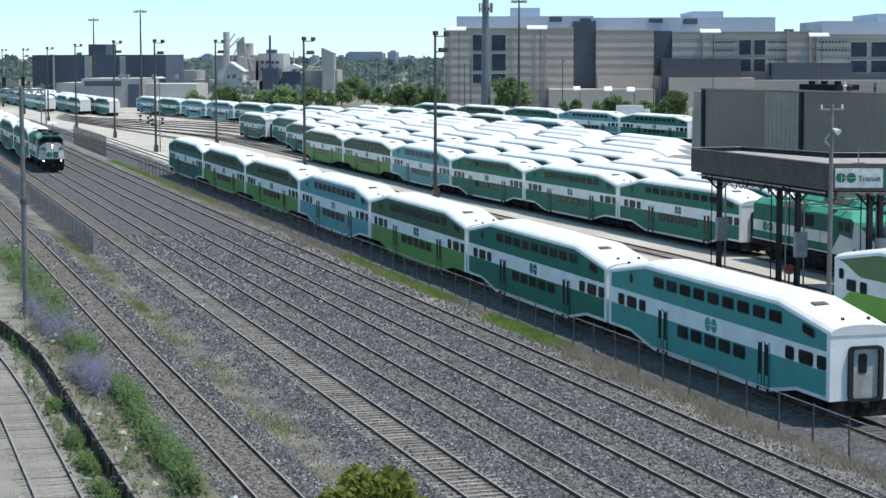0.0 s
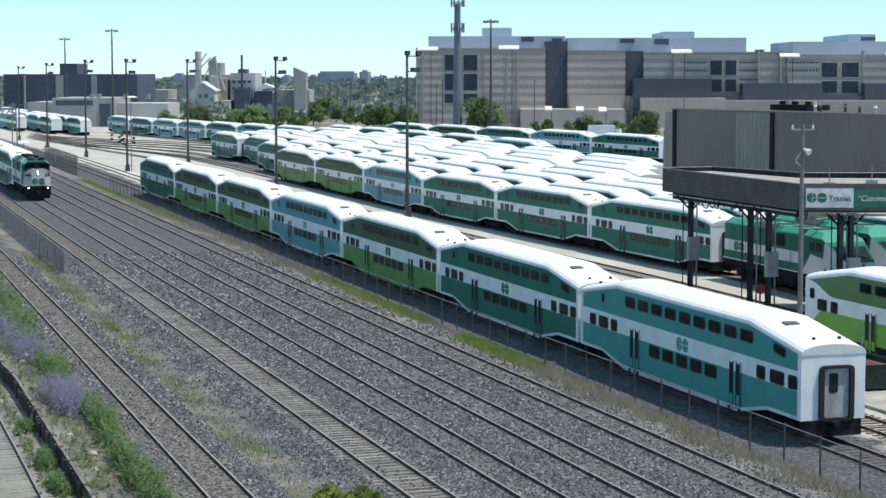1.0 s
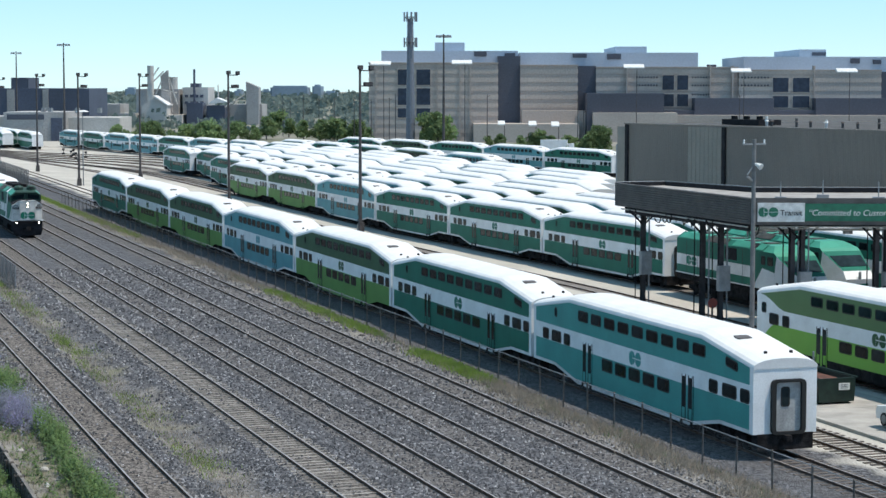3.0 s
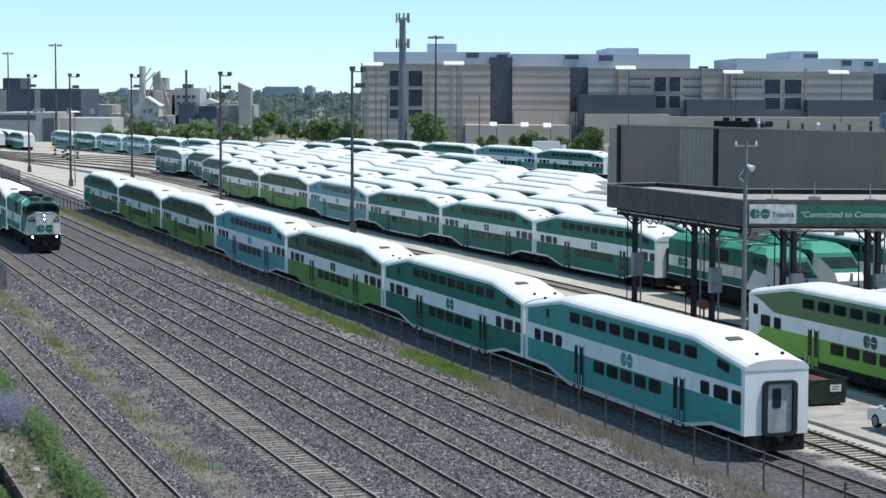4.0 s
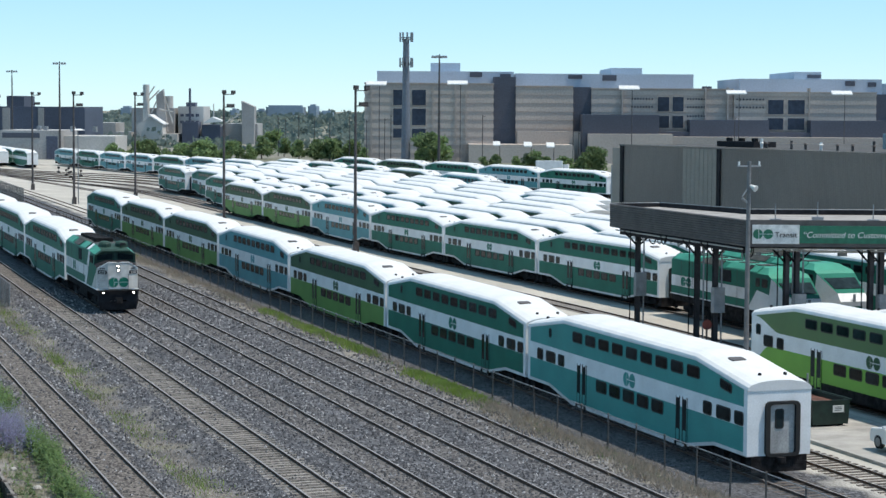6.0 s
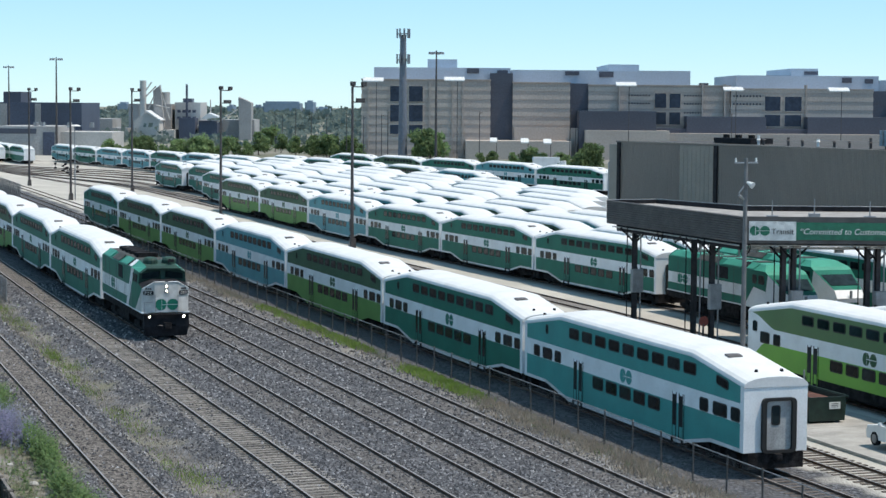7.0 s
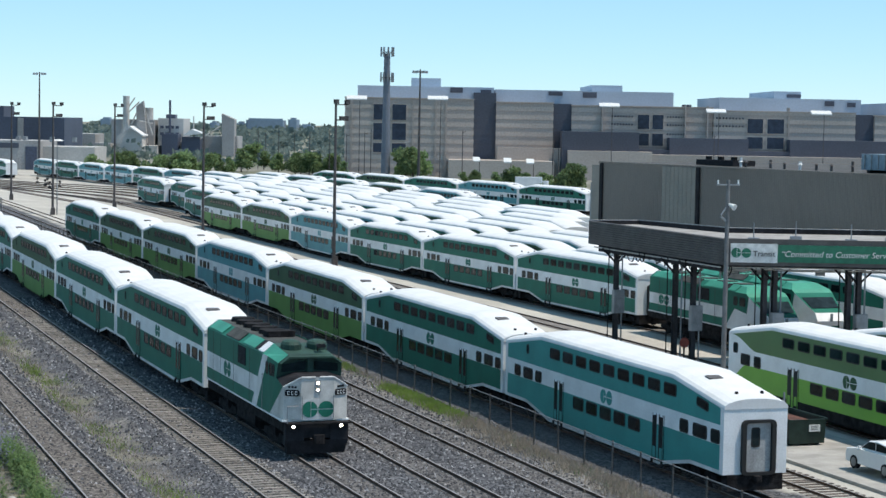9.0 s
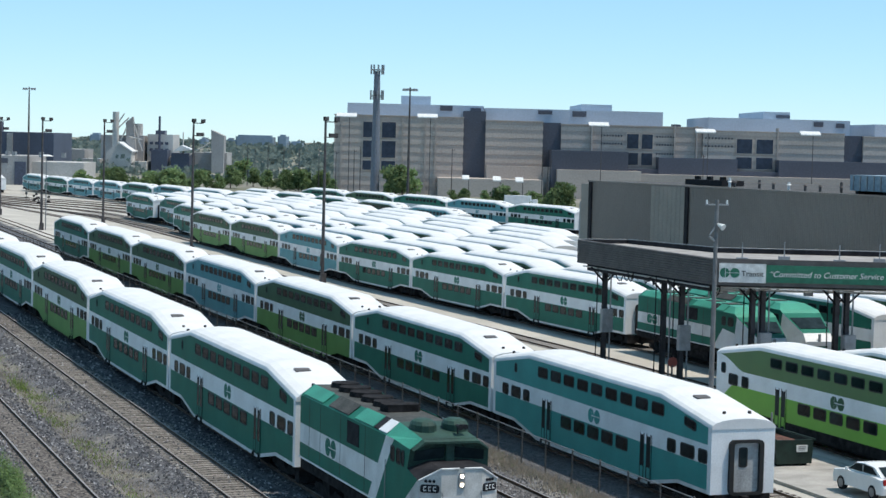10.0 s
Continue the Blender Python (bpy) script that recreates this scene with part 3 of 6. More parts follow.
        for q in (-0.14, 0.0, 0.14):
            part("marker_light", Shape().rod((q, 0, 0), (q, -0.04, 0), 0.055, sides=10), BLACK, t, at=cheek @ pose(0, 0, 3.1))
        part("ditch_light", Shape().rod((0, 0.1, 0), (0, -0.06, 0), 0.12, slot=1).rod((0, -0.06, 0), (0, -0.075, 0), 0.068, slot=0), [LAMPGLOW, BLACK], t, "lit white ditch light", pose(sx * 1.08, -0.01, 1.38))


def sloped_cab(t, W):
    """Raked streamlined nose: one sloping windscreen, white front."""
    N = W * 0.72
    k = Shape()
    for sx in (-1, 1):
        k.face([(sx * W, 5.0, 1.63), (sx * W, 2.6, 1.63), (sx * W, 2.4, 2.8), (sx * W, 3.913, 3.0)], 1)
        k.face([(sx * W, 3.913, 3.0), (sx * W, 2.4, 2.8), (sx * W, 2.2, 3.95), (sx * W, 2.5, 4.15), (sx * W, 3.0, 4.15)], 0)
        k.face([(sx * W, 2.6, 1.63), (sx * N, 0.15, 1.63), (sx * N, 0.0, 2.2)], 1)
        k.face([(sx * W, 2.6, 1.63), (sx * N, 0.0, 2.2), (sx * N, 0.35, 2.75)], 1)
        k.face([(sx * W, 2.6, 1.63), (sx * N, 0.35, 2.75), (sx * W, 2.2, 3.95)], 1)
        k.face([(sx * W, 3.9, 4.15), (sx * W, 2.5, 4.15), (sx * 0.95, 3.3, 4.55), (sx * 0.95, 3.9, 4.55)], 2)
    k.face([(-N, 0.15, 1.63), (N, 0.15, 1.63), (N, 0, 2.2), (-N, 0, 2.2)], 1)
    k.face([(-N, 0, 2.2), (N, 0, 2.2), (N, 0.35, 2.75), (-N, 0.35, 2.75)], 1)
    k.face([(-N, 0.35, 2.75), (N, 0.35, 2.75), (W, 2.2, 3.95), (-W, 2.2, 3.95)], 0)
    k.face([(-W, 2.2, 3.95), (W, 2.2, 3.95), (W, 2.5, 4.15), (-W, 2.5, 4.15)], 2)
    k.face([(-W, 2.5, 4.15), (W, 2.5, 4.15), (0.95, 3.3, 4.55), (-0.95, 3.3, 4.55)], 2)
    k.face([(-0.95, 3.3, 4.55), (0.95, 3.3, 4.55), (0.95, 3.9, 4.55), (-0.95, 3.9, 4.55)], 2)
    part("cab", k, [GREEN, WHITE, SUNGREEN], t, "raked cab with a white nose")
    lift = Vector((0, -0.02, 0.035))
    pts = [Vector(p) for p in ((-1.05, 0.75, 3.009), (1.05, 0.75, 3.009), (1.22, 1.75, 3.658), (-1.22, 1.75, 3.658))]
    part("windshield", Shape().stack([[tuple(p) for p in pts], [tuple(p + lift) for p in pts]]), GLASS, t, "raked dark windscreen")
    for sx in (-1, 1):
        part("cab_window", window_mesh(0.7, 0.62), None, t, at=pose(sx * W, 2.95, 3.55, 0, 0, 0 if sx < 0 else 180))
        part("cab_window", window_mesh(0.5, 0.62), None, t, at=pose(sx * W, 3.8, 3.55, 0, 0, 0 if sx < 0 else 180))
        part("ditch_light", Shape().rod((0, 0.1, 0), (0, -0.06, 0), 0.12, slot=0), [GREYM], t, at=pose(sx * 1.0, -0.01, 1.35))


def locomotive(label, lit=True):
    """Cowl-bodied diesel, cab towards -y; y = 0 is the pilot plate, z = 0 the rail head."""
    t = thing("diesel_locomotive", label, "locomotive", "locomotives")
    lens = LAMPGLOW if lit else GREYM
    s = Shape().box(-1.42, 1.42, 0.35, 15.5, 1.1, 1.56)
    part("underframe", s, UNDER, t)
    part("sill_stripe", Shape().box(-1.52, 1.52, 0.25, 15.55, 1.56, 1.63), WHITE, t, "thin white sill stripe")
    prof = [(0.12, 0.55), (0.0, 0.75), (0.0, 1.56), (0.3, 1.56), (0.4, 0.55)]
    pl = Shape().stack([[(x, a, b) for a, b in prof] for x in (-1.42, -0.6)]).stack([[(x, a, b) for a, b in prof] for x in (0.6, 1.42)])
    pl.box(-0.6, 0.6, 0.05, 0.4, 0.85, 1.56).stack([[(-1.3, 0.15, 0.15), (1.3, 0.15, 0.15), (1.3, 0.5, 0.15), (-1.3, 0.5, 0.15)], [(-1.4, 0.0, 0.75), (1.4, 0.0, 0.75), (1.4, 0.4, 0.75), (-1.4, 0.4, 0.75)]])
    part("pilot", pl, BLACK, t, "black snow-plough pilot")
    part("coupler", Shape().box(-0.16, 0.16, -0.45, 0.3, 0.72, 1.0, bevel=0.05).box(-0.24, 0.24, -0.5, -0.25, 0.66, 1.04, bevel=0.08), UNDER, t)
    for x in (-1.35, 1.35):
        part("handrail", Shape().rod((x, 0.12, 1.56), (x, 0.12, 0.6), 0.02, sides=6).rod((x, 0.3, 1.6), (x, 0.3, 0.6), 0.02, sides=6), BLACK, t)
    part("fuel_tank", Shape().stack([[(a, y, b) for a, b in ((-1.3, 0.55), (-1.1, 0.35), (1.1, 0.35), (1.3, 0.55), (1.3, 1.1), (-1.3, 1.1))] for y in (6.0, 9.6)]), UNDER, t)
    for y in (3.1, 12.4):
        bogie(t, y, 1.37)
    # cowl with its painted bands
    W = 1.5
    cut = lambda z: 5.9 - 2.0 * (z - 1.63) / 2.52
    c = Shape()
    for sx in (-W, W):
        f = lambda pts, slot: c.face([(sx, a, b) for a, b in pts], slot)
        f([(15.4, 1.63), (cut(1.63), 1.63), (cut(2.2), 2.2), (15.4, 2.2)], 0)
        f([(15.4, 2.2), (cut(2.2), 2.2), (cut(3.0), 3.0), (15.4, 3.0)], 1)
        f([(15.4, 3.0), (cut(3.0), 3.0), (cut(4.15), 4.15), (15.4, 4.15)], 0)
        f([(cut(1.63), 1.63), (cut(1.63) - 0.9, 1.63), (cut(4.15) - 0.9, 4.15), (cut(4.15), 4.15)], 1 if lit else 0)
    for sx in (-1, 1):
        c.face([(sx * W, 15.4, 4.15), (sx * W, 3.9, 4.15), (sx * 0.95, 3.9, 4.55), (sx * 0.95, 15.4, 4.55)], 0)
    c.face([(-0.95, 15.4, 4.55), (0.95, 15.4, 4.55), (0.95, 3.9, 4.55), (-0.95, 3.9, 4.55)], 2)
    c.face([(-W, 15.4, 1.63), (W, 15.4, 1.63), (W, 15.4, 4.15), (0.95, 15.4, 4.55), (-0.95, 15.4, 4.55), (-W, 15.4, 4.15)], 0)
    part("cowl", c, [GREEN, ROADWHITE, SOOT if lit else SUNGREEN], t)
    # cab and nose
    if lit:
        blunt_cab(t, W)
    else:
        sloped_cab(t, W)
    if lit:
        part("nose_door", Shape().box(0.1, 0.68, -0.012, 0, 1.7, 3.44, bevel=0.004), GRIMEWHITE, t)
        part("nose_plate", Shape().box(-0.74, 0.74, -0.006, 0, 1.66, 2.56, bevel=0.002), DOORGREY2, t, "pale grey plate behind the emblem")
        for q in (-0.7, 0.72):
            part("grab_iron", Shape().rod((q, -0.07, 1.7), (q, -0.07, 2.7), 0.018, sides=6).rod((q, -0.07, 1.7), (q, 0, 1.7), 0.018, sides=6).rod((q, -0.07, 2.7), (q, 0, 2.7), 0.018, sides=6), GREYM, t)
        part("front_step", Shape().box(-1.45, 1.45, -0.25, 0.0, 1.48, 1.56), UNDER, t)
        part("hand_rail", Shape().rod((-1.4, -0.2, 1.56), (-1.4, -0.2, 2.3), 0.018, sides=6).rod((-1.4, -0.2, 2.3), (-0.9, -0.2, 2.3), 0.018, sides=6), GREYM, t)
    hl = Shape().box(-0.11, 0.11, -0.03, 0.0, -0.27, 0.27, 1, bevel=0.01)
    for z in (-0.15, 0.15):
        hl.rod((0, -0.03, z), (0, -0.05, z), 0.058, slot=0)
    part("headlight", hl, [lens, GREYM], t, "two lit headlamps, one above the other", pose(0.0, -0.012, 3.12) if lit else pose(0, 0.02, 2.45))
    part("emblem", emblem_mesh(0.355, GREEN), None, t, at=pose(0.02, -0.014, 2.12, 0, 0, 90) if lit else pose(0.0, 0.09, 1.9, 0, 0, 90))
    for sx in (-1, 1):
        part("emblem", emblem_mesh(0.36, GREEN), None, t, at=pose(sx * (W + 0.002), 10.9 if lit else 13.3, 2.6, 0, 0, 0 if sx < 0 else 180))
        part("side_grille", Shape().box(-0.03, 0, -0.75, 0.75, -0.42, 0.42).box(-0.05, -0.03, -0.68, 0.68, -0.03, 0.03), BLACK, t, "black air intake grille", pose(sx * W, 7.9, 3.62, 0, 0, 0 if sx < 0 else 180))
        part("roof_panel", Shape().stack([[(sx * 1.46, y, 4.2), (sx * 0.98, y, 4.57), (sx * 0.98, y, 4.6), (sx * 1.46, y, 4.23)] for y in (5.6, 7.9)]), SUNGREEN, t, "green roof panel, sunlight put into its colour")
        part("roof_panel", Shape().stack([[(sx * 1.46, y, 4.2), (sx * 0.98, y, 4.57), (sx * 0.98, y, 4.6), (sx * 1.46, y, 4.23)] for y in (3.95, 4.9)]), WHITE if lit else SUNGREEN, t)
        part("roof_grille", Shape().stack([[(sx * 1.46, y, 4.2), (sx * 0.98, y, 4.57), (sx * 0.98, y, 4.6), (sx * 1.46, y, 4.23)] for y in (8.7, 11.4)]), SOOT, t, "sooty intake grille")
        part("roof_panel", Shape().stack([[(sx * 1.46, y, 4.2), (sx * 0.98, y, 4.57), (sx * 0.98, y, 4.6), (sx * 1.46, y, 4.23)] for y in (12.2, 15.1)]), SUNGREEN, t)
        part("roof_grille", Shape().stack([[(sx * 1.46, y, 4.2), (sx * 0.98, y, 4.57), (sx * 0.98, y, 4.6), (sx * 1.46, y, 4.23)] for y in (4.95, 5.5)]), BLACK, t)
        for q in (6.4, 9.6, 12.4, 14.0):
            part("panel_seam", Shape().box(-0.006, 0.0, -0.02, 0.02, -1.25, 1.2), SOOT, t, at=pose(sx * W, q, 2.92, 0, 0, 0 if sx < 0 else 180))
        if not lit:
            continue
        part("air_tank", Shape().stack([[(k * 0.46 * math.cos(q * 0.5236), k * 0.62 * math.sin(q * 0.5236), z) for q in range(12)] for z, k in ((-0.06, 1.0), (0.2, 1.0), (0.32, 0.85), (0.39, 0.5))]), DUSTSHADEGREEN, t, "rounded dark green roof unit", pose(sx * 0.6 + 0.1, 2.75, 4.5))
    if not lit:
        for y in (5.2, 7.3, 9.4, 11.5, 13.6):
            part("roof_louvre", Shape().box(-0.55, 0.55, -0.5, 0.5, 0, 0.05, bevel=0.04), SOOT, t, at=pose(0, y, 4.55))
        return t
    for y, r in ((8.6, 0.62), (10.0, 0.66), (11.5, 0.68), (13.0, 0.68), (14.4, 0.6)):
        part("roof_fan", Shape().rod((0, 0, 0), (0, 0, 0.2), r, r * 0.94, 16), UNDER, t, at=pose(0.1, y, 4.55))
    part("exhaust_hood", Shape().box(-0.7, 0.7, -0.4, 0.4, 0, 0.28, bevel=0.1), UNDER, t, at=pose(0.1, 7.2, 4.55))
    part("horn", Shape().rod((0, 0, 0), (0, 0, 0.3), 0.03).rod((0, 0.15, 0.3), (0, -0.35, 0.3), 0.04, 0.11).rod((0.2, 0.15, 0.3), (0.2, -0.3, 0.3), 0.04, 0.1), BLACK, t, at=pose(0.5, 1.9, 4.42))
    return t


LOCO = locomotive("white and dark green diesel locomotive with lit headlights")
LOCO["label"] = "white and dark green diesel locomotive, headlights lit, running"


def standing(x, y):
    return pose(x, y, level(x, y), math.degrees(math.atan2(level(x, y + 10) - level(x, y - 10), 20)))


PROTO = {}
NAMES = {"teal": "white and teal bilevel coach, white roof,", "blue": "white and faded blue-teal bilevel coach", "green": "white and dark green bilevel coach, white roof,",
         "lime": "white, olive and lime green bilevel coach", "cab": "white and lime green bilevel cab coach, curved stripes"}


def place_coach(livery, m, full=True, note=""):
    key = (livery, full)
    label = NAMES[livery] + (" " + note if note else "")
    if key not in PROTO:
        PROTO[key] = coach(livery, label, m, full)
        return PROTO[key]
    ob = copy_thing(PROTO[key], m)
    ob["label"] = label
    return ob


# the moving train
MOVING = [(LOCO, 0.0)]
for i, liv in enumerate(("green", "green", "lime", "green", "green", "lime", "green", "green")):
    MOVING.append((place_coach(liv, pose(MAIN["c"], 300 + 30 * i, 0), note="moving"), 16.0 + 12.95 + PITCH * i))

# the train by the fence
for i, liv in enumerate(("teal", "green", "lime", "blue", "lime", "lime", "green")):
    place_coach(liv, standing(40.29, 75.05 + PITCH * (i + 0.5)), note="by the fence")

# the first storage row, with its locomotive
for i, liv in enumerate(("green", "green", "green", "blue", "lime", "lime")):
    place_coach(liv, standing(66.3, 140.4 + PITCH * (i + 0.5)), note="stored in the yard")
YARDLOCO = locomotive("white and green diesel locomotive parked in the yard", False)
YARDLOCO.matrix_basis = pose(66.3, 119.9, level(66.3, 119.9))
YARDLOCO.scale = (1.0, 1.2, 1.0)
copy_thing(YARDLOCO, pose(71.4, 122.8, level(71.4, 122.8))).scale = (1.0, 1.2, 1.0)

# storage rows behind
rng = random.Random(4)
ROWS = ((71.4, 143.5, 7), (76.5, 121.5, 10), (81.6, 122.5, 10), (86.7, 120, 2), (91.8, 122, 1), (86.7, 209.5, 7), (91.8, 216, 7), (96.9, 228, 6), (102.0, 238, 5), (113.0, 304, 5))
for x, y0, n in ROWS:
    for i in range(n):
        y = y0 + PITCH * (i + 0.5)
        place_coach(rng.choice(("green", "green", "lime", "blue")), standing(x - 5.0 * ease(250, 420, y), y), x < 80 and y > 250 or x > 112, "stored in the yard")

# cab coaches by the canopy
place_coach("cab", standing(54.8, 90.3), note="by the canopy")
place_coach("lime", standing(54.8, 90.3 - PITCH), note="by the canopy")
place_coach("lime", standing(59.9, 87.2), note="by the canopy")
place_coach("lime", standing(59.9, 87.2 - PITCH), note="by the canopy")


# ---- yard structures ----
def yard(u, d, z=0.0):
    """A place d metres out along the heading of the far town and u metres to its side."""
    c, s = math.cos(AXIS), math.sin(AXIS)
    return Vector((u * c + d * s, -u * s + d * c, z))


def town(u, d, z=0.0):
    """Pose of a far building that faces the bridge."""
    p = yard(u, d, z)
    return pose(p.x, p.y, p.z, 0, 0, -math.degrees(AXIS))


def flat_text(words, size, depth, m, parent, at, slant=0.0, label=""):
    """Raised lettering as a mesh, standing in the x-z plane and facing -y."""
    cu = bpy.data.curves.new("lettering", "FONT")
    cu.body, cu.size, cu.extrude, cu.shear = words, size, depth, slant
    tmp = new("lettering", cu)
    bpy.context.view_layer.update()
    me = bpy.data.meshes.new_from_object(tmp.evaluated_get(bpy.context.evaluated_depsgraph_get()))
    bpy.data.objects.remove(tmp)
    me.materials.clear()
    me.materials.append(m)
    return part("lettering", me, None, parent, label, at @ pose(0, 0, 0, 90))


COLUMN = mat("dark purple-grey column paint", (0.055, 0.05, 0.054), 0.7, 0.1, 0.2, 1.5, 15)
PALEPIPE = mat("pale grey painted pipe", (0.5, 0.5, 0.49), 0.5, 0, 0.1, 2, 15)


def canopy():
    """An L-ended canopy: its long fascia follows the tracks, its signed front faces the bridge."""
    lo, hi = 6.05, 7.75
    x0, y0, y1 = 58.7, 114.4, 135.9
    turn = -19.9
    t = thing("track_canopy", "dark steel canopy with ribbed brown fascia over the yard tracks", "canopy")
    front = pose(x0, y0, 0, 0, 0, turn)
    loc = lambda u, v=0.0: front @ Vector((u, v, 0))
    plan = [(x0, y0), tuple(loc(40).xy), tuple(loc(40, 8.5).xy), (x0 + 3.9, 121.8), (x0 + 3.9, y1), (x0, y1)]
    part("roof_deck", Shape().stack([[(a, b, hi - 0.75) for a, b in plan], [(a, b, hi - 0.3 + (0.2 if i in (2, 3) else 0.0)) for i, (a, b) in enumerate(plan)]]), GRAVELROOF, t, "grey gravel roof deck")
    part("soffit", Shape().stack([[(a, b, lo - 0.02) for a, b in plan], [(a, b, lo + 0.02) for a, b in plan]]), BLACK, t)
    n = 11
    h = (hi - lo) / n
    for i in range(n):
        z = lo + i * h
        part("fascia_rib", Shape().stack([[(x0 - 0.09, y, z + 0.02), (x0 - 0.09, y, z + h - 0.05), (x0, y, z + h), (x0, y, z)] for y in (y0, y1)]), CANOPYF, t)
    part("fascia", Shape().box(0, 40, -0.14, 0, lo, hi), CANOPYF, t, "dark brown front fascia", front)
    for (a, b), (c, d), za, zc in ((plan[4], plan[5], hi - 0.02, hi - 0.02), (plan[2], plan[3], hi + 0.22, hi + 0.22)):
        part("fascia", Shape().stack([[(a, b, lo), (c, d, lo), (c, d + 0.12, lo), (a, b + 0.12, lo)], [(a, b, za), (c, d, zc), (c, d + 0.12, zc), (a, b + 0.12, za)]]), BLACK, t, "black back upstand")
        part("guard_rail", Shape().rod((a, b + 0.06, za + 0.02), (c, d + 0.06, zc + 0.02), 0.035, sides=6), GREYM, t)
    a, b, d = plan[3][0], plan[3][1], plan[4][1]
    part("fascia", Shape().stack([[(a, b, lo), (a + 0.12, b, lo), (a + 0.12, b, hi + 0.22), (a, b, hi + 0.22)], [(a, d, lo), (a + 0.12, d, lo), (a + 0.12, d, hi - 0.02), (a, d, hi - 0.02)]]), BLACK, t, "black back upstand")
    part("guard_rail", Shape().rod((a + 0.06, b, hi + 0.26), (a + 0.06, d, hi + 0.02), 0.035, sides=6), GREYM, t)
    for v in (1.4, 6.0):
        part("roof_beam", Shape().box(0.4, 40, v - 0.14, v + 0.14, lo - 0.2, lo - 0.02), BLACK, t, at=front)
    part("roof_beam", Shape().box(x0 + 0.3, x0 + 0.6, y0 + 1, y1 - 1, lo - 0.5, lo - 0.02), BLACK, t)
    for i in range(12):
        x, v = 2.0 + 3.1 * i, 1.4 + (i % 2) * 2.6
        part("roof_post", Shape().rod((x, v, hi - 0.35), (x, v, hi + 0.95), 0.04, sides=6).box(x - 0.35, x + 0.35, v - 0.25, v + 0.25, hi - 0.35, hi + 0.0), GREYM, t, at=front)
    spots = [(59.2, 132.1), (59.1, 122.2), (59.3, 119.9)] + [tuple(loc(u, 1.4).xy) for u in (2.75, 3.4, 8.1, 8.75, 15.0, 15.7, 24, 32)]
    for x, y in spots:
        g = level(x, y) - 0.19
        s = Shape().stack([[(x + a, y + b, z) for a, b in ((-0.15, -0.17), (0.15, -0.17), (0.15, -0.13), (0.03, -0.13), (0.03, 0.13), (0.15, 0.13), (0.15, 0.17), (-0.15, 0.17), (-0.15, 0.13), (-0.03, 0.13), (-0.03, -0.13), (-0.15, -0.13))] for z in (g, lo)])
        part("column", s, COLUMN, t, "dark steel column")
        part("pipe", Shape().rod((x + 0.42, y - 0.1, g), (x + 0.42, y - 0.1, lo), 0.055, sides=6), GREYM, t, "grey conduit")
        part("pipe", Shape().rod((x - 0.5, y + 0.2, g), (x - 0.5, y + 0.2, lo), 0.04, sides=6), UNDER, t)
        part("bracket", Shape().rod((x, y, lo - 1.2), (x + 1.3, y, lo - 0.1), 0.07, sides=6), BLACK, t)
        part("bracket", Shape().rod((x, y, lo - 1.2), (x - 1.1, y, lo - 0.1), 0.07, sides=6), BLACK, t)
    for x, y in (spots[0], spots[2], spots[4], spots[6]):
        part("valve_cabinet", Shape().box(x - 0.42, x + 0.42, y - 0.65, y - 0.22, 1.35, 3.0, bevel=0.04), GREYM, t, "grey steel valve cabinet")
    rng = random.Random(8)
    for i in range(20):
        y = y0 + 1.5 + i * 1.0
        x = x0 + rng.uniform(0.2, 1.0)
        z = lo - rng.uniform(0.45, 0.95)
        part("hose", Shape().rod((x, y, lo), (x + 0.15, y, z), 0.045, sides=6).rod((x + 0.15, y, z), (x + rng.uniform(0.4, 1.2), y + 0.7, lo - 0.25), 0.045, sides=6), UNDER if i % 3 else GREYM, t)
    for k, (dx, dz) in enumerate(((0.25, 0.22), (0.7, 0.4), (1.2, 0.55), (1.9, 0.35))):
        part("service_pipe", Shape().rod((x0 + dx, y0 + 1.0, lo - dz), (x0 + dx, y1 - 0.4, lo - dz), 0.05, sides=8), PALEPIPE, t, "pale service pipe")
        part("service_pipe", Shape().rod((0.6, 0.5 + dx, lo - dz * 0.8), (38, 0.5 + dx, lo - dz * 0.8), 0.045, sides=8), PALEPIPE, t, at=front)
    for i in range(16):
        y, x, w = y0 + 1.2 + 1.27 * i, x0 + rng.uniform(0.1, 1.6), rng.uniform(0.3, 0.7)
        loop = Shape()
        pts = [(x, y - w * math.cos(q * 0.524), lo - 0.1 - rng.uniform(0.9, 1.1) * w * 1.3 * math.sin(q * 0.524)) for q in range(7)]
        for a, b in zip(pts, pts[1:]):
            loop.rod(a, b, 0.04, sides=6)
        part("hose_loop", loop, (UNDER, COLUMN, PALEPIPE)[i % 3], t)
    for u in (1.0, 2.4, 6.5, 12.5):
        part("floodlight", Shape().box(u - 0.3, u + 0.3, 2.4, 2.8, lo - 0.75, lo - 0.5, bevel=0.08).rod((u, 2.6, lo - 0.5), (u, 2.6, lo), 0.03), GREYM, t, at=front)
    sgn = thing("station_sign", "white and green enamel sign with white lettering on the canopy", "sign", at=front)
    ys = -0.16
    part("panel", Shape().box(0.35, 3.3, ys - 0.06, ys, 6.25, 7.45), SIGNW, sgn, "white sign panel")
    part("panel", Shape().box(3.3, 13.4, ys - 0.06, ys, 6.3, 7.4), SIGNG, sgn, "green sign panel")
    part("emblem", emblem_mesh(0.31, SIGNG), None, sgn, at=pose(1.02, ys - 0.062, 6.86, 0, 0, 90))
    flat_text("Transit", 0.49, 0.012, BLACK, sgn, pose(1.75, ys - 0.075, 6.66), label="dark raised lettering")
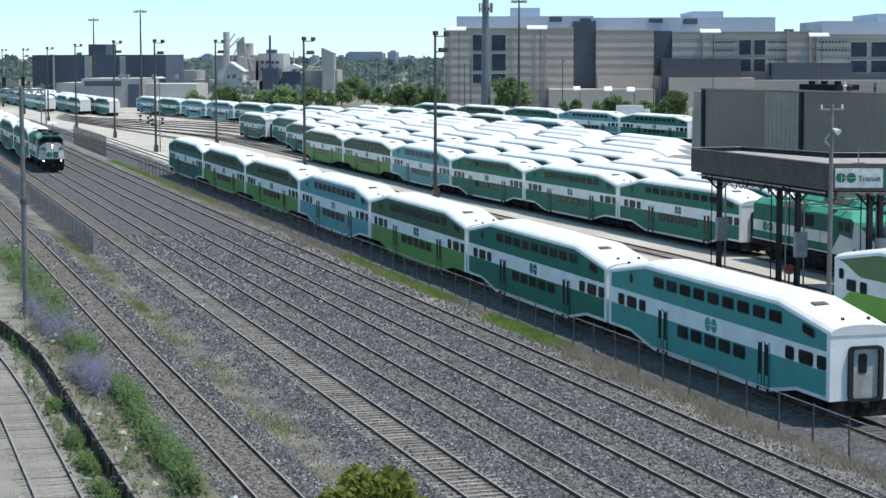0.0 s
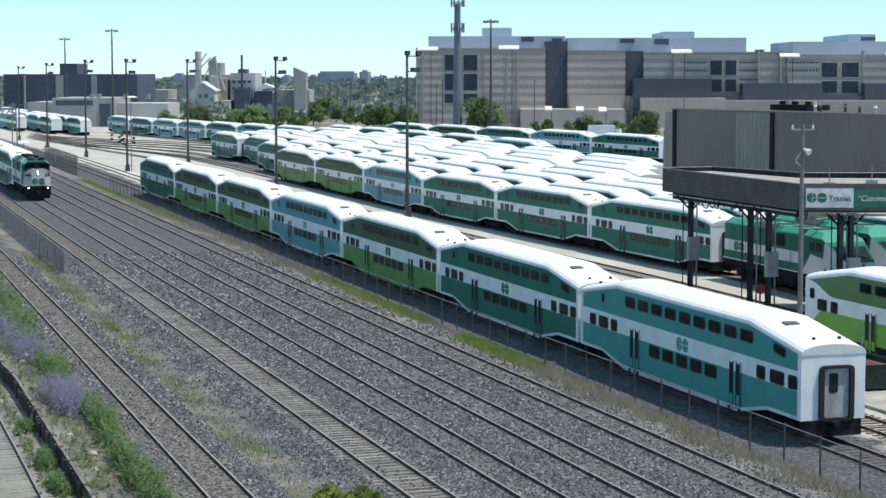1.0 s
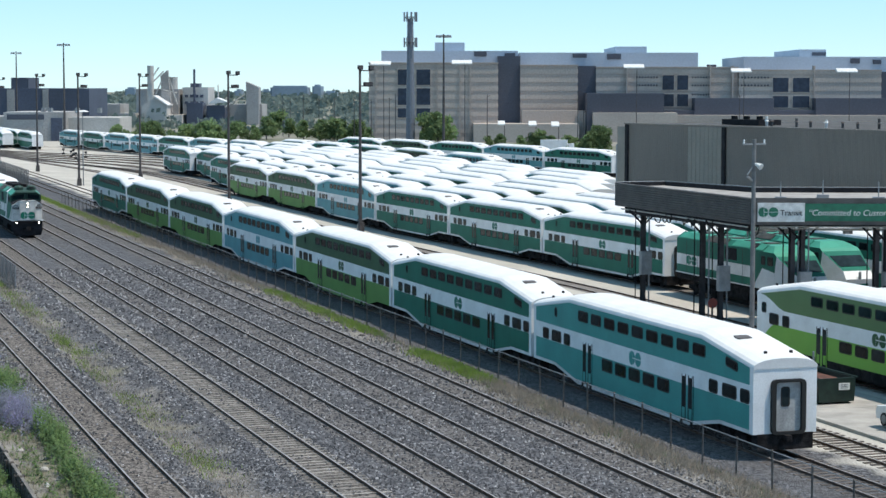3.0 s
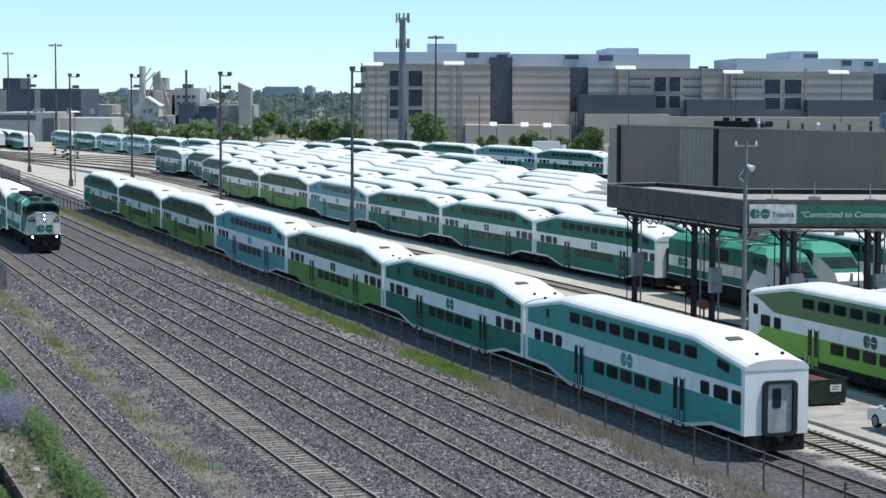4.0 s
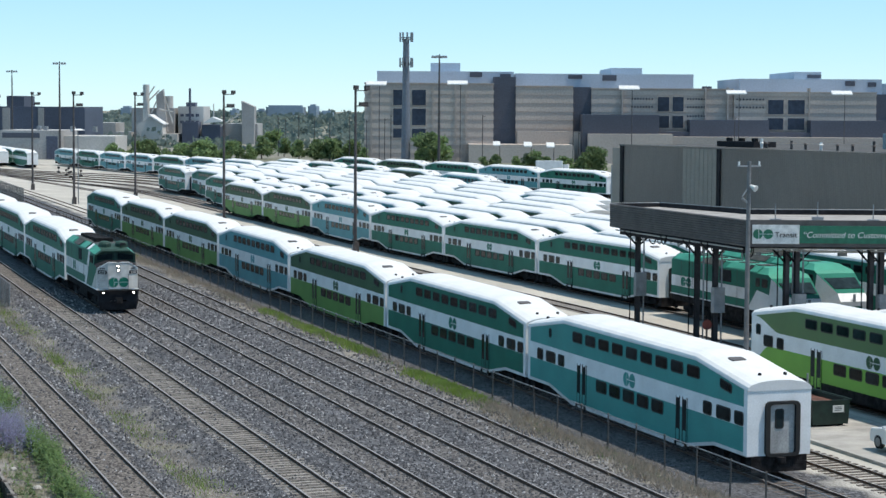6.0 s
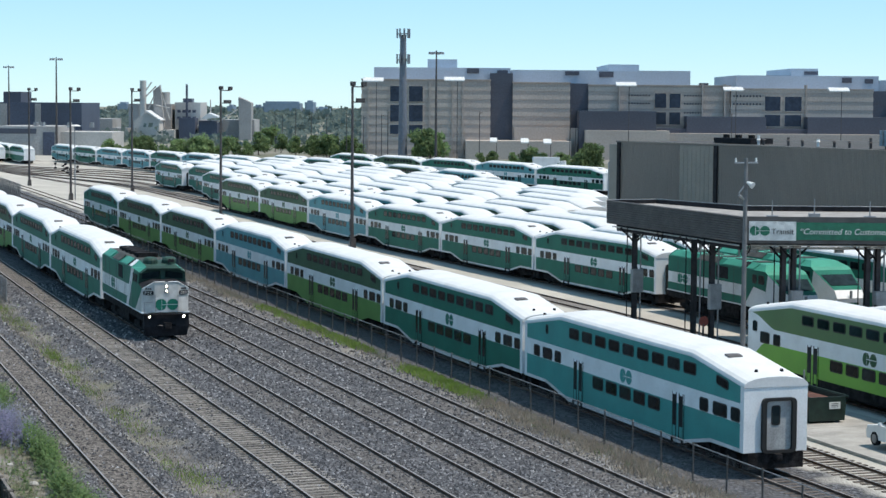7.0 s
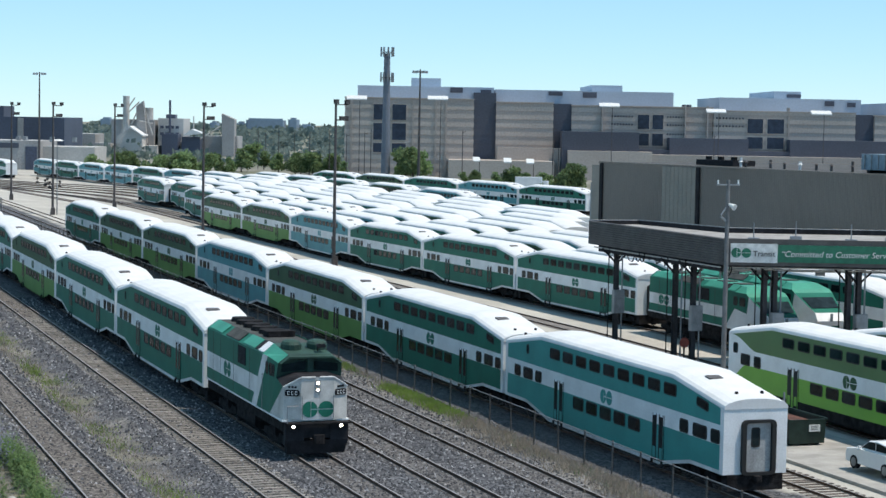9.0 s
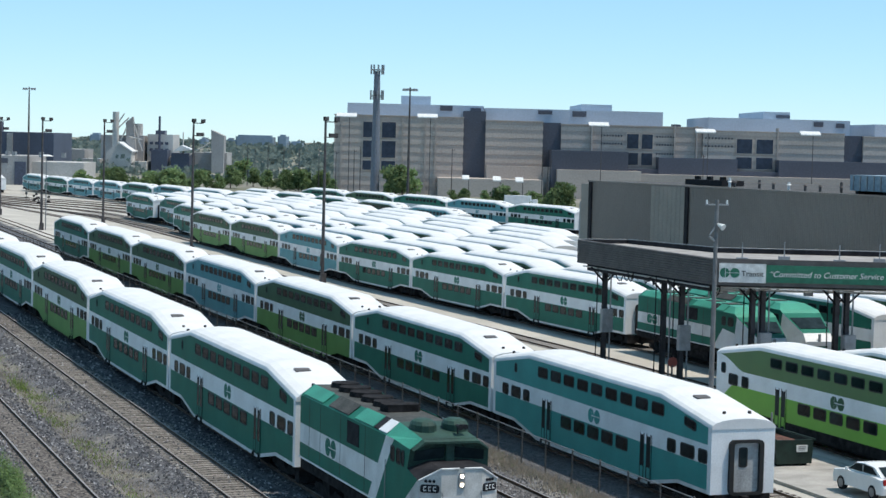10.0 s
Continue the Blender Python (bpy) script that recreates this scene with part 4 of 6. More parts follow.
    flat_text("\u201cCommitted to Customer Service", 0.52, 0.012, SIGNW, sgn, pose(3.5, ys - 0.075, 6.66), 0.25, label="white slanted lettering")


PALEWALL = mat("paler brown cladding", (0.25, 0.23, 0.2), 0.7, 0, 0.07, 0.3, 8)


def shed():
    """The long clad shed behind the canopy, slightly askew to the tracks."""
    base = pose(87.4, 200.0, 0, 0, 0, -78.3)
    t = thing("maintenance_shed", "long windowless shed clad in grey-brown corrugated panels", "shed", at=base)
    x0, x1, y0, y1, g, hi = 0.0, 70.0, 0.0, 30.0, -1.65, 10.6
    part("wall", Shape().box(x0, x1, y0, y1, g, hi), WALLM, t)
    ridge = Shape()
    x = x0
    while x < x1:
        ridge.stack([[(x, y0, g), (x + 0.05, y0 - 0.05, g), (x + 0.15, y0 - 0.05, g), (x + 0.2, y0, g)], [(x, y0, hi), (x + 0.05, y0 - 0.05, hi), (x + 0.15, y0 - 0.05, hi), (x + 0.2, y0, hi)]])
        x += 0.32
    ob = part("cladding", ridge, WALLM, t, "corrugated cladding ribs")
    ob["kind"] = "stuff"
    part("roof", Shape().box(x0, x1, y0 + 0.2, y1, hi, hi + 0.1), mat("dark roofing felt", (0.1, 0.095, 0.09), 0.95, 0, 0.2, 0.5, 12), t, "dark felt roof")
    part("parapet", Shape().box(x0 - 0.1, x1 + 0.1, y0 - 0.1, y0 + 0.2, hi, hi + 0.16), WALLM, t, "brown metal parapet cap")
    part("end_bay", Shape().box(x0 - 2.0, x0 - 0.1, y0 + 0.4, y1, g, hi - 0.25), PALEWALL, t, "paler grey end bay")
    part("end_bay", Shape().box(x0 - 2.8, x0 - 2.0, y0 + 0.8, y1, g, hi - 2.2), GREYM, t)
    for q in (0.3, 17.0):
        part("downpipe", Shape().box(q, q + 0.5, y0 - 0.25, y0 - 0.06, g, hi), BLACK, t, "black downpipe")
    for i in range(8):
        q = 11.2 + 0.7 * i
        part("pale_panel", Shape().box(q, q + 0.66, y0 - 0.09, y0 - 0.06, g, hi - 0.05), PALEWALL, t, "paler cladding panel")
    rng = random.Random(2)
    for i in range(9):
        q = 18 + 2.4 * i + rng.uniform(-0.9, 0.9)
        part("roof_vent", Shape().rod((q, 4, hi + 0.1), (q, 4, hi + rng.uniform(0.5, 1.1)), 0.14).rod((q, 4, hi + 0.6), (q, 4, hi + 0.75), 0.26, 0.1), ROOFW if i % 4 == 0 else DARKPOLE, t)
    unit = thing("rooftop_unit", "blue-grey ribbed ventilation unit on the shed roof", "air handler", at=base)
    part("casing", Shape().box(37.4, 46.0, 3, 7, hi + 0.4, hi + 1.85, bevel=0.05), mat("blue grey painted steel", (0.26, 0.34, 0.4), 0.6, 0.0), unit)
    for q in range(9):
        part("rib", Shape().box(37.9 + q * 0.9, 38.0 + q * 0.9, 2.9, 3.0, hi + 0.45, hi + 1.8), GREYM, unit)
    for q in (38, 41.6, 45):
        part("foot", Shape().box(q, q + 0.4, 3.2, 6.8, hi + 0.1, hi + 0.42), BLACK, unit)
    big = thing("rooftop_plant", "dark pipework and coolers on the shed roof", "air handler", at=base)
    part("frame", Shape().box(11.5, 17.5, 4, 7, hi + 0.15, hi + 0.7, bevel=0.06), BLACK, big)
    for q in (12.4, 14.4, 16.5):
        part("cooler", Shape().rod((q, 5, hi + 0.7), (q, 5, hi + 1.05), 0.35), UNDER, big)


canopy()
shed()


# ---- masts and poles ----
def floodlight(parent, x, y, z):
    part("floodlight", Shape().box(x - 0.28, x + 0.28, y - 0.26, y + 0.26, z - 0.24, z + 0.24, bevel=0.09).box(x - 0.22, x + 0.22, y - 0.3, y - 0.26, z - 0.18, z + 0.18, 1), [BLACK, DARKPOLE], parent)


def yard_mast(x, y, h):
    g = level(x, y) - 0.19
    t = thing("yard_light_mast", "tall dark steel light mast with floodlights, standing in the yard", "light mast", "yard masts", pose(x, y, g))
    part("base", Shape().rod((0, 0, 0), (0, 0, 0.9), 0.42, 0.36, 10), CONCRETE, t, "concrete footing")
    part("pole", Shape().rod((0, 0, 0.8), (0, 0, h), 0.2, 0.13, 10), DARKPOLE, t)
    part("cross_arm", Shape().box(-0.1, 1.35, -0.06, 0.06, h - 0.3, h - 0.18).box(-0.1, 1.25, -0.06, 0.06, h - 2.0, h - 1.88), DARKPOLE, t)
    for dx, z in ((0.05, h + 0.1), (1.3, h + 0.05), (0.7, h - 1.75), (1.15, h - 1.75)):
        floodlight(t, dx, 0, z)
    part("control_box", Shape().box(-0.3, 0.3, -0.62, -0.2, 0.1, 1.2, bevel=0.03), DARKPOLE, t)
    return t


for x, y, h in ((62.4, 215.9, 18.2), (58.8, 267.0, 17.9), (61.0, 347.7, 18.0), (46.1, 317.6, 17.3), (46.9, 375.0, 17.6), (46.5, 437, 17.6), (46.5, 500, 17.6), (46.5, 570, 17.8), (46.5, 650, 17.8)):
    yard_mast(x, y, h)


def high_mast(u, d, h, g=-2.0, r=0.4):
    t = thing("high_mast", "very tall slim grey mast with a ring of lamps", "light mast", "high masts", town(u, d, g))
    part("pole", Shape().rod((0, 0, 0), (0, 0, h - g), r, r * 0.45, 10), DARKPOLE, t)
    for i in range(6):
        a = math.pi * i / 3 + 0.2
        part("lamp", Shape().rod((0, 0, h - g - 0.4), (1.6 * math.cos(a), 1.6 * math.sin(a), h - g - 0.5), 0.08, sides=6).rod((1.6 * math.cos(a), 1.6 * math.sin(a), h - g - 0.9), (1.6 * math.cos(a), 1.6 * math.sin(a), h - g - 0.3), 0.4, 0.3), GREYM, t)


high_mast(-2.2, 490, 27.0)
high_mast(-115.1, 600, 27.0, -3)
high_mast(-155.0, 720, 26.4, -3)


def cell_tower():
    d = 560
    t = thing("cell_tower", "tall grey steel pole with rings of white antenna panels", "phone mast", at=town(-11.7, d, -2.5))
    H = 35.0 + 2.5
    part("pole", Shape().rod((0, 0, 0), (0, 0, H - 2), 1.35, 0.85, 14), mat("blue grey mast paint", (0.2, 0.22, 0.26), 0.6, 0.2), t)
    for z in (H - 1.6, H - 8.6):
        part("platform", Shape().rod((0, 0, z - 0.2), (0, 0, z), 1.5, 1.5, 12), DARKPOLE, t)
        for i in range(9):
            a = 2 * math.pi * i / 9
            x, y = 1.75 * math.cos(a), 1.75 * math.sin(a)
            part("antenna_panel", Shape().box(x - 0.22, x + 0.22, y - 0.12, y + 0.12, z - 1.3, z + 1.3, bevel=0.03).rod((0, 0, z - 0.8), (x, y, z - 0.4), 0.07, sides=6), GREYM, t)


cell_tower()


POLEG = mat("weathered grey pole", (0.2, 0.205, 0.21), 0.75, 0.1, 0.15, 1.5, 20)


def grey_pole(x, y, h, name, label, arms=True):
    g = level(x, y) - 0.19
    t = thing(name, label, "utility pole", at=pose(x, y, g))
    part("pole", Shape().rod((0, 0, 0), (0, 0, h), 0.17, 0.12, 10), POLEG, t)
    if arms:
        part("cross_arm", Shape().box(-0.8, 0.8, -0.05, 0.05, h - 0.35, h - 0.25), GREYM, t)
        part("lamp_arm", Shape().rod((0, 0, h - 1.6), (-0.45, 0, h - 2.2), 0.05).rod((-0.45, 0, h - 2.3), (0.1, 0, h - 2.7), 0.08), GREYM, t)
        for q in (-0.7, 0.7):
            part("insulator", Shape().rod((q, 0, h - 0.25), (q, 0, h), 0.07, 0.05), SIGNW, t)
        part("horn_speaker", Shape().rod((0.05, -0.1, h - 1.5), (0.25, -0.5, h - 1.7), 0.07, 0.22), SIGNW, t)
    else:
        part("band", Shape().rod((0, 0, h * 0.5), (0, 0, h * 0.5 + 0.3), 0.2, 0.2, 10), DARKPOLE, t)
    return t


grey_pole(58.2, 113.2, 12.4, "utility_pole", "grey steel utility pole in front of the canopy corner")
grey_pole(9.2, 114.8, 13.0, "line_pole", "plain grey line pole beside the weedy siding", False)


# ---- the large institution behind the yard ----
TAN = mat("banded tan precast concrete", (0.43, 0.37, 0.33), 0.85, 0, 0.08, 0.05, 2, other=(0.38, 0.33, 0.3))
TAN2 = mat("pale precast concrete band", (0.51, 0.44, 0.39), 0.85, 0, 0.08, 0.05, 2)
SLATE = mat("slate blue cladding", (0.085, 0.095, 0.125), 0.7, 0.0, 0.1, 0.05, 2)
PENT = mat("pale blue grey metal cladding", (0.42, 0.49, 0.58), 0.6, 0.0, 0.06, 0.05, 2)
NAVY = mat("dark blue window glass", (0.045, 0.06, 0.09), 0.25, 0, 0.15, 0.05, 1, spec=0.2)


def institution():
    D = 650.0
    t = thing("institutional_building", "large tan banded concrete building, dark glass, pale rooftop storeys", "building", at=town(0, D, 0))
    G = -6.0

    def block(name, a, b, top, m, front=0.0, depth=40.0, base=G, label=""):
        return part(name, Shape().box(a, b, -front, depth, base, top), m, t, label)

    def banded(a, b, top, front):
        """Alternating courses of pale and darker precast."""
        block("wall", a, b, top, TAN, front)
        z = G
        while z < top - 0.5:
            part("precast_band", Shape().box(a - 0.1, b + 0.1, -front - 0.12, -front, z, min(z + 1.35, top)), TAN2, t)
            z += 2.7
        part("coping", Shape().box(a - 0.2, b + 0.2, -front - 0.3, 0, top, top + 0.35), TAN, t)

    def bigwin(a, b, lo, hi, front):
        part("window", Shape().box(a, b, -front - 0.25, -front, lo, hi, 0).box(a + 0.25, b - 0.25, -front - 0.3, -front - 0.25, lo + 0.25, hi - 0.25, 1), [TAN2, NAVY], t)

    def dots(a, b, z, n, front):
        for i in range(n):
            x = a + (b - a) * (i + 0.5) / n
            part("small_window", Shape().box(x - 0.2, x + 0.2, -front - 0.16, -front, z - 0.28, z + 0.28), NAVY, t)

    banded(-26.7, 14.4, 21.5, 3.0)
    block("stair_tower", 14.4, 21.6, 23.9, SLATE, 1.0, label="slate blue stair tower")
    banded(21.6, 39.8, 20.8, 3.0)
    block("stair_tower", 39.8, 45.8, 20.8, SLATE, 1.0)
    banded(45.8, 91.0, 20.2, 2.0)
    banded(91.2, 136.5, 19.3, 3.0)
    block("stair_tower", 136.5, 142.8, 19.0, SLATE, 1.0)
    banded(142.8, 170.1, 18.6, 3.0)
    for a, b in ((686, 706), (719, 746)):
        for lo, hi in ((157, 127), (192, 160), (214, 195)):
            bigwin((a - 784) * 650 / 3577, (b - 784) * 650 / 3577, 14.85 + (154.6 - lo) * 650 / 3577, 14.85 + (154.6 - hi) * 650 / 3577, 3.1)
    for a, b in ((1151, 1174), (1177, 1199)):
        for lo, hi in ((165, 137), (194, 170)):
            bigwin((a - 784) * 650 / 3577, (b - 784) * 650 / 3577, 14.85 + (154.6 - lo) * 650 / 3577, 14.85 + (154.6 - hi) * 650 / 3577, 2.1)
    for a, b in ((1344, 1374), (1379, 1411)):
        for lo, hi in ((169, 141), (196, 173)):
            bigwin((a - 784) * 650 / 3577, (b - 784) * 650 / 3577, 14.85 + (154.6 - lo) * 650 / 3577, 14.85 + (154.6 - hi) * 650 / 3577, 3.1)
    for z in (142, 156):
        dots(58.3, 65.6, 14.85 + (154.6 - z) * 0.1817, 8, 2.12)
        dots(76.1, 82.3, 14.85 + (154.6 - z) * 0.1817, 7, 2.12)
        dots(91.6, 101.0, 14.85 + (154.6 - z) * 0.1817, 9, 3.12)
    for z in (172, 186):
        dots(76.1, 82.3, 14.85 + (154.6 - z) * 0.1817, 7, 2.12)
    for a in (649, 757, 797, 815, 1090, 1236, 1275, 1418):
        x = (a - 784) * 0.1817
        part("pilaster", Shape().box(x - 0.25, x + 0.25, -3.4, 0, G, 14.85 + 33 * 0.1817), TAN, t)
    # rooftop storeys
    for a, b, top in ((657, 900, 95), (752, 805, 80), (903, 1220, 98), (1075, 1130, 87), (1302, 1555, 105), (1402, 1450, 92), (1600, 1720, 110)):
        block("penthouse", (a - 784) * 0.1817, (b - 784) * 0.1817, 14.85 + (154.6 - top) * 0.1817, PENT, -6.0 if b - a > 60 else -9.0, 60.0, 10.0, "pale blue-grey rooftop storey")
    for a, b, lo, hi in ((822, 844, 105, 96), (876, 895, 106, 99), (997, 1022, 107, 100), (1058, 1083, 110, 100), (1425, 1450, 103, 97), (1490, 1507, 117, 108), (1530, 1545, 118, 110)):
        part("louvre", Shape().box((a - 784) * 0.1817, (b - 784) * 0.1817, 5.7 if a != 1425 else 8.7, 6.1 if a != 1425 else 9.1, 14.85 + (154.6 - lo) * 0.1817, 14.85 + (154.6 - hi) * 0.1817), SLATE, t, "dark louvre")
    part("cooling_unit", Shape().box(82.3, 84.9, 4, 9, 19.7, 21.3, bevel=0.3), SLATE, t)
    # low slate wing and pale base walls in front
    for a, b, top, front in ((42.2, 66.3, 12.1, 14.0), (66.3, 76.4, 6.8, 9.0), (76.4, 101.4, 10.6, 10.0), (101.4, 114.6, 6.8, 9.0), (114.6, 170.1, 10.6, 10.0)):
        block("low_wing", a, b, top, SLATE, front, label="low slate blue wing")
    block("base_wall", 22.0, 42.2, 6.6, TAN2, 6.0)
    block("base_wall", 43.8, 70.1, 6.1, TAN2, 18.0)
    block("base_wall", 6.5, 39.3, 2.6, TAN2, 20.0)
    block("base_wall", 70.1, 170.1, 5.3, TAN, 16.0)


institution()


# ---- factory and dark building on the far side ----
FACT = mat("pale grey factory cladding", (0.56, 0.54, 0.51), 0.8, 0, 0.12, 0.06, 2)
FACT2 = mat("grey factory concrete", (0.42, 0.41, 0.4), 0.85, 0, 0.14, 0.06, 2)
# Blue-black made lighter, with the haze of distance put into the colour.
INK = mat("dark blue cladding lifted for haze", (0.085, 0.1, 0.145), 0.6, 0, 0.15, 0.05, 2)


def lot(px, d):
    return (px - 784) / 3577 * d


def rise(py, d):
    return 14.85 + (154.6 - py) / 3577 * d


def factory():
    d = 900.0
    t = thing("factory", "pale grey factory with silos, conveyors and chimneys", "factory", at=town(0, d, 0))
    G = -8.0
    U, Z = (lambda p: lot(p, d)), (lambda p: rise(p, d))
    for n, a, b, top, y, m in (("block", 225, 300, 163, 0, FACT2), ("block", 305, 350, 160, 4, FACT), ("block", 345, 352, 200, 0, FACT), ("block", 318, 346, 187, -8, INK), ("block", 352, 384, 192, -6, INK), ("block", 388, 445, 190, 6, FACT2), ("block", 200, 232, 205, -14, FACT2), ("block", 258, 312, 208, -12, FACT), ("block", 150, 190, 190, 10, FACT2)):
        part(n, Shape().box(U(a), U(b), y, y + 25, G, Z(top)), m, t)
    s = Shape().stack([[(U(244), y, G), (U(288), y, G), (U(288), y, Z(192)), (U(266), y, Z(178)), (U(244), y, Z(192))] for y in (-16, 10)])
    part("gabled_shed", s, FACT, t)
    part("gable_roof", Shape().stack([[(U(264), y, Z(176)), (U(290), y, Z(192)), (U(290), y, Z(190)), (U(266), y, Z(174))] for y in (-17, 11)]), ROOFW, t)
    part("silo", Shape().rod((U(252), -2, G), (U(252), -2, Z(122)), 1.45, 1.45, 14), FACT, t)
    part("silo", Shape().rod((U(290), 2, G), (U(290), 2, Z(142)), 1.9, 1.9, 14), FACT, t)
    part("hopper", Shape().stack([[(U(272), y, Z(205)), (U(290), y, Z(205)), (U(282), y, Z(130)), (U(270), y, Z(140))] for y in (-3, 1)]), FACT2, t)
    for a, b, c, e in ((258, 150, 276, 132), (262, 172, 272, 150), (300, 190, 284, 140), (276, 165, 300, 170), (258, 140, 268, 125)):
        part("conveyor", Shape().rod((U(a), -4, Z(b)), (U(c), -4, Z(e)), 0.3, 0.3, 6), FACT, t)
    part("chimney", Shape().rod((U(327), 2, G), (U(327), 2, Z(128)), 0.6, 0.5, 10), INK, t)
    part("chimney", Shape().rod((U(369), 2, G), (U(369), 2, Z(155)), 0.45, 0.25, 10), FACT, t)
    part("plant_room", Shape().box(U(318), U(334), 6, 14, Z(161), Z(153)), INK, t)
    part("hopper", Shape().stack([[(U(420), y, G), (U(440), y, G), (U(441), y, Z(160)), (U(418), y, Z(150))] for y in (2, 12)]), FACT2, t)
    for i in range(4):
        for k in range(2):
            part("window", Shape().box(U(309 + 9 * i), U(315 + 9 * i), 3.8, 4.0, Z(178 + 12 * k), Z(173 + 12 * k)), INK, t)
    part("awning_roof", Shape().stack([[(U(354), y, Z(190)), (U(386), y, Z(186)), (U(386), y, Z(184)), (U(370), y, Z(178))] for y in (-8, 4)]), ROOFW, t)
    part("pipe_rack", Shape().rod((U(384), -6, Z(195)), (U(420), -6, Z(172)), 0.3, 0.3, 6), FACT, t)


def dark_hall():
    d = 760.0
    t = thing("dark_warehouse", "long dark blue-black warehouse with pale pilasters", "warehouse", at=town(0, d, 0))
    U, Z = (lambda p: lot(p, d)), (lambda p: rise(p, d))
    part("wall", Shape().box(U(-97), U(142), 0, 40, -8, Z(162)), INK, t)
    part("plant_room", Shape().box(U(-6), U(25), 10, 30, Z(164), Z(143)), SLATE, t)
    for a, b in ((-3, 10), (60, 70), (-60, -57)):
        part("pilaster", Shape().box(U(a), U(b), -0.5, 0, -8, Z(164)), FACT2, t)
    low = thing("grey_depot", "low grey depot building with a dark roller door", "depot", at=town(0, 640, 0))
    U, Z = (lambda p: lot(p, 640)), (lambda p: rise(p, 640))
    part("wall", Shape().box(U(-10), U(98), 0, 30, -8, Z(204)), FACT2, low)
    part("wall", Shape().box(U(-60), U(-10), 4, 30, -8, Z(212)), FACT2, low)
    part("wall", Shape().box(U(98), U(190), 6, 30, -8, Z(214)), FACT, low)
    part("roller_door", Shape().box(U(74), U(94), -0.25, 0, -8, Z(214)), INK, low, "dark roller door")
    part("ribbon_window", Shape().box(U(-4), U(62), -0.2, 0, Z(217), Z(208)), SLATE, low)
    for a in (50, 62, 110, 150):
        part("roof_vent", Shape().box(U(a), U(a + 6), 6, 9, Z(206), Z(197)), GREYM, low)


factory()
dark_hall()
# The blue-grey of the skyline blocks is haze painted into their walls.
HAZE = mat("far concrete, haze in the colour", (0.24, 0.31, 0.38), 0.9, 0, 0.08, 0.01, 0.3)
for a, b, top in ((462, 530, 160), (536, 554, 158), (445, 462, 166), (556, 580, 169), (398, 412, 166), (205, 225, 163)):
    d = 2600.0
    t = thing("tower_block", "distant block of flats on the skyline, blue-grey with painted haze", "tower block", "far towers", town(0, d, 0))
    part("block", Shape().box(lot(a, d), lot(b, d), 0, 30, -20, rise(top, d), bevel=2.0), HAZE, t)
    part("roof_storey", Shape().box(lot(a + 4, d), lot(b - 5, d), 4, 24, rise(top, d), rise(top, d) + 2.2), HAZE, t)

# a row on the last curve of the yard, in front of the town
for i, liv in enumerate(("green", "blue", "green", "lime", "green")):
    y = 322 + 25.77 * (i + 0.5)
    x = 139.8 - 0.105 * (y - 322)
    place_coach(liv, pose(x, y, level(x, y), 0, 0, 6.0), True, "on the far curve")

# a distant train that curves in along the far edge of the yard, and trains by the depot
A, B = Vector((81.5, 590.0)), Vector((100.0, 379.0))
n = 8
for i in range(n):
    p = A.lerp(B, (i + 0.5) / n)
    c = place_coach(("blue", "green", "blue", "blue", "green", "blue", "blue", "green")[i], pose(p.x, p.y, level(p.x, p.y), 0, 0, math.degrees(math.atan2(A.y - B.y, A.x - B.x)) - 90), i < 6, "far away")
for i in range(6):
    y = 574 + 25.91 * (i + 0.5)
    place_coach(("green", "blue", "green")[i % 3], pose(64.6 - 0.033 * (y - 548), y, level(64, y), 0, 0, 2.0), False, "by the depot")
for i in range(7):
    y = 554 + 25.91 * (i + 0.5)
    place_coach(("green", "green", "blue")[i % 3], pose(69.6 - 0.035 * (y - 548), y, level(69, y), 0, 0, 2.0), False, "by the depot")
for i in range(5):
    y = 600 + 25.91 * (i + 0.5)
    place_coach(("green", "blue")[i % 2], pose(58.0 - 0.03 * (y - 548), y, level(58, y), 0, 0, 2.0), False, "by the depot")


# ---- the signal bridge over the main lines ----
def signal_bridge():
    y = 388.0
    t = thing("signal_bridge", "grey lattice signal bridge over the main lines", "signal gantry", at=pose(0, y, 0))
    for x in (9.5, 35.2):
        for k in (-0.5, 0.5):
            part("leg", Shape().rod((x + k, 0, -0.3), (x + k * 0.6, 0, 7.6), 0.12, sides=6), GREYM, t)
    for z in (6.4, 7.6):
        part("chord", Shape().box(9, 35.7, -0.1, 0.1, z - 0.2, z + 0.2), GREYM, t)
    for i in range(13):
        x = 9.5 + 2 * i
        part("brace", Shape().rod((x, 0, 6.4), (x + 1, 0, 7.6), 0.12, sides=6).rod((x + 1, 0, 7.6), (x + 2, 0, 6.4), 0.12, sides=6), GREYM, t)
    for x in (17.5, 24.0, 28.0, 31.5):
        part("signal_head", Shape().rod((x, -0.1, 7.6), (x, -0.1, 8.4), 0.06).box(x - 0.32, x + 0.32, -0.35, -0.05, 8.3, 10.0, bevel=0.1), BLACK, t, "black signal head")


signal_bridge()


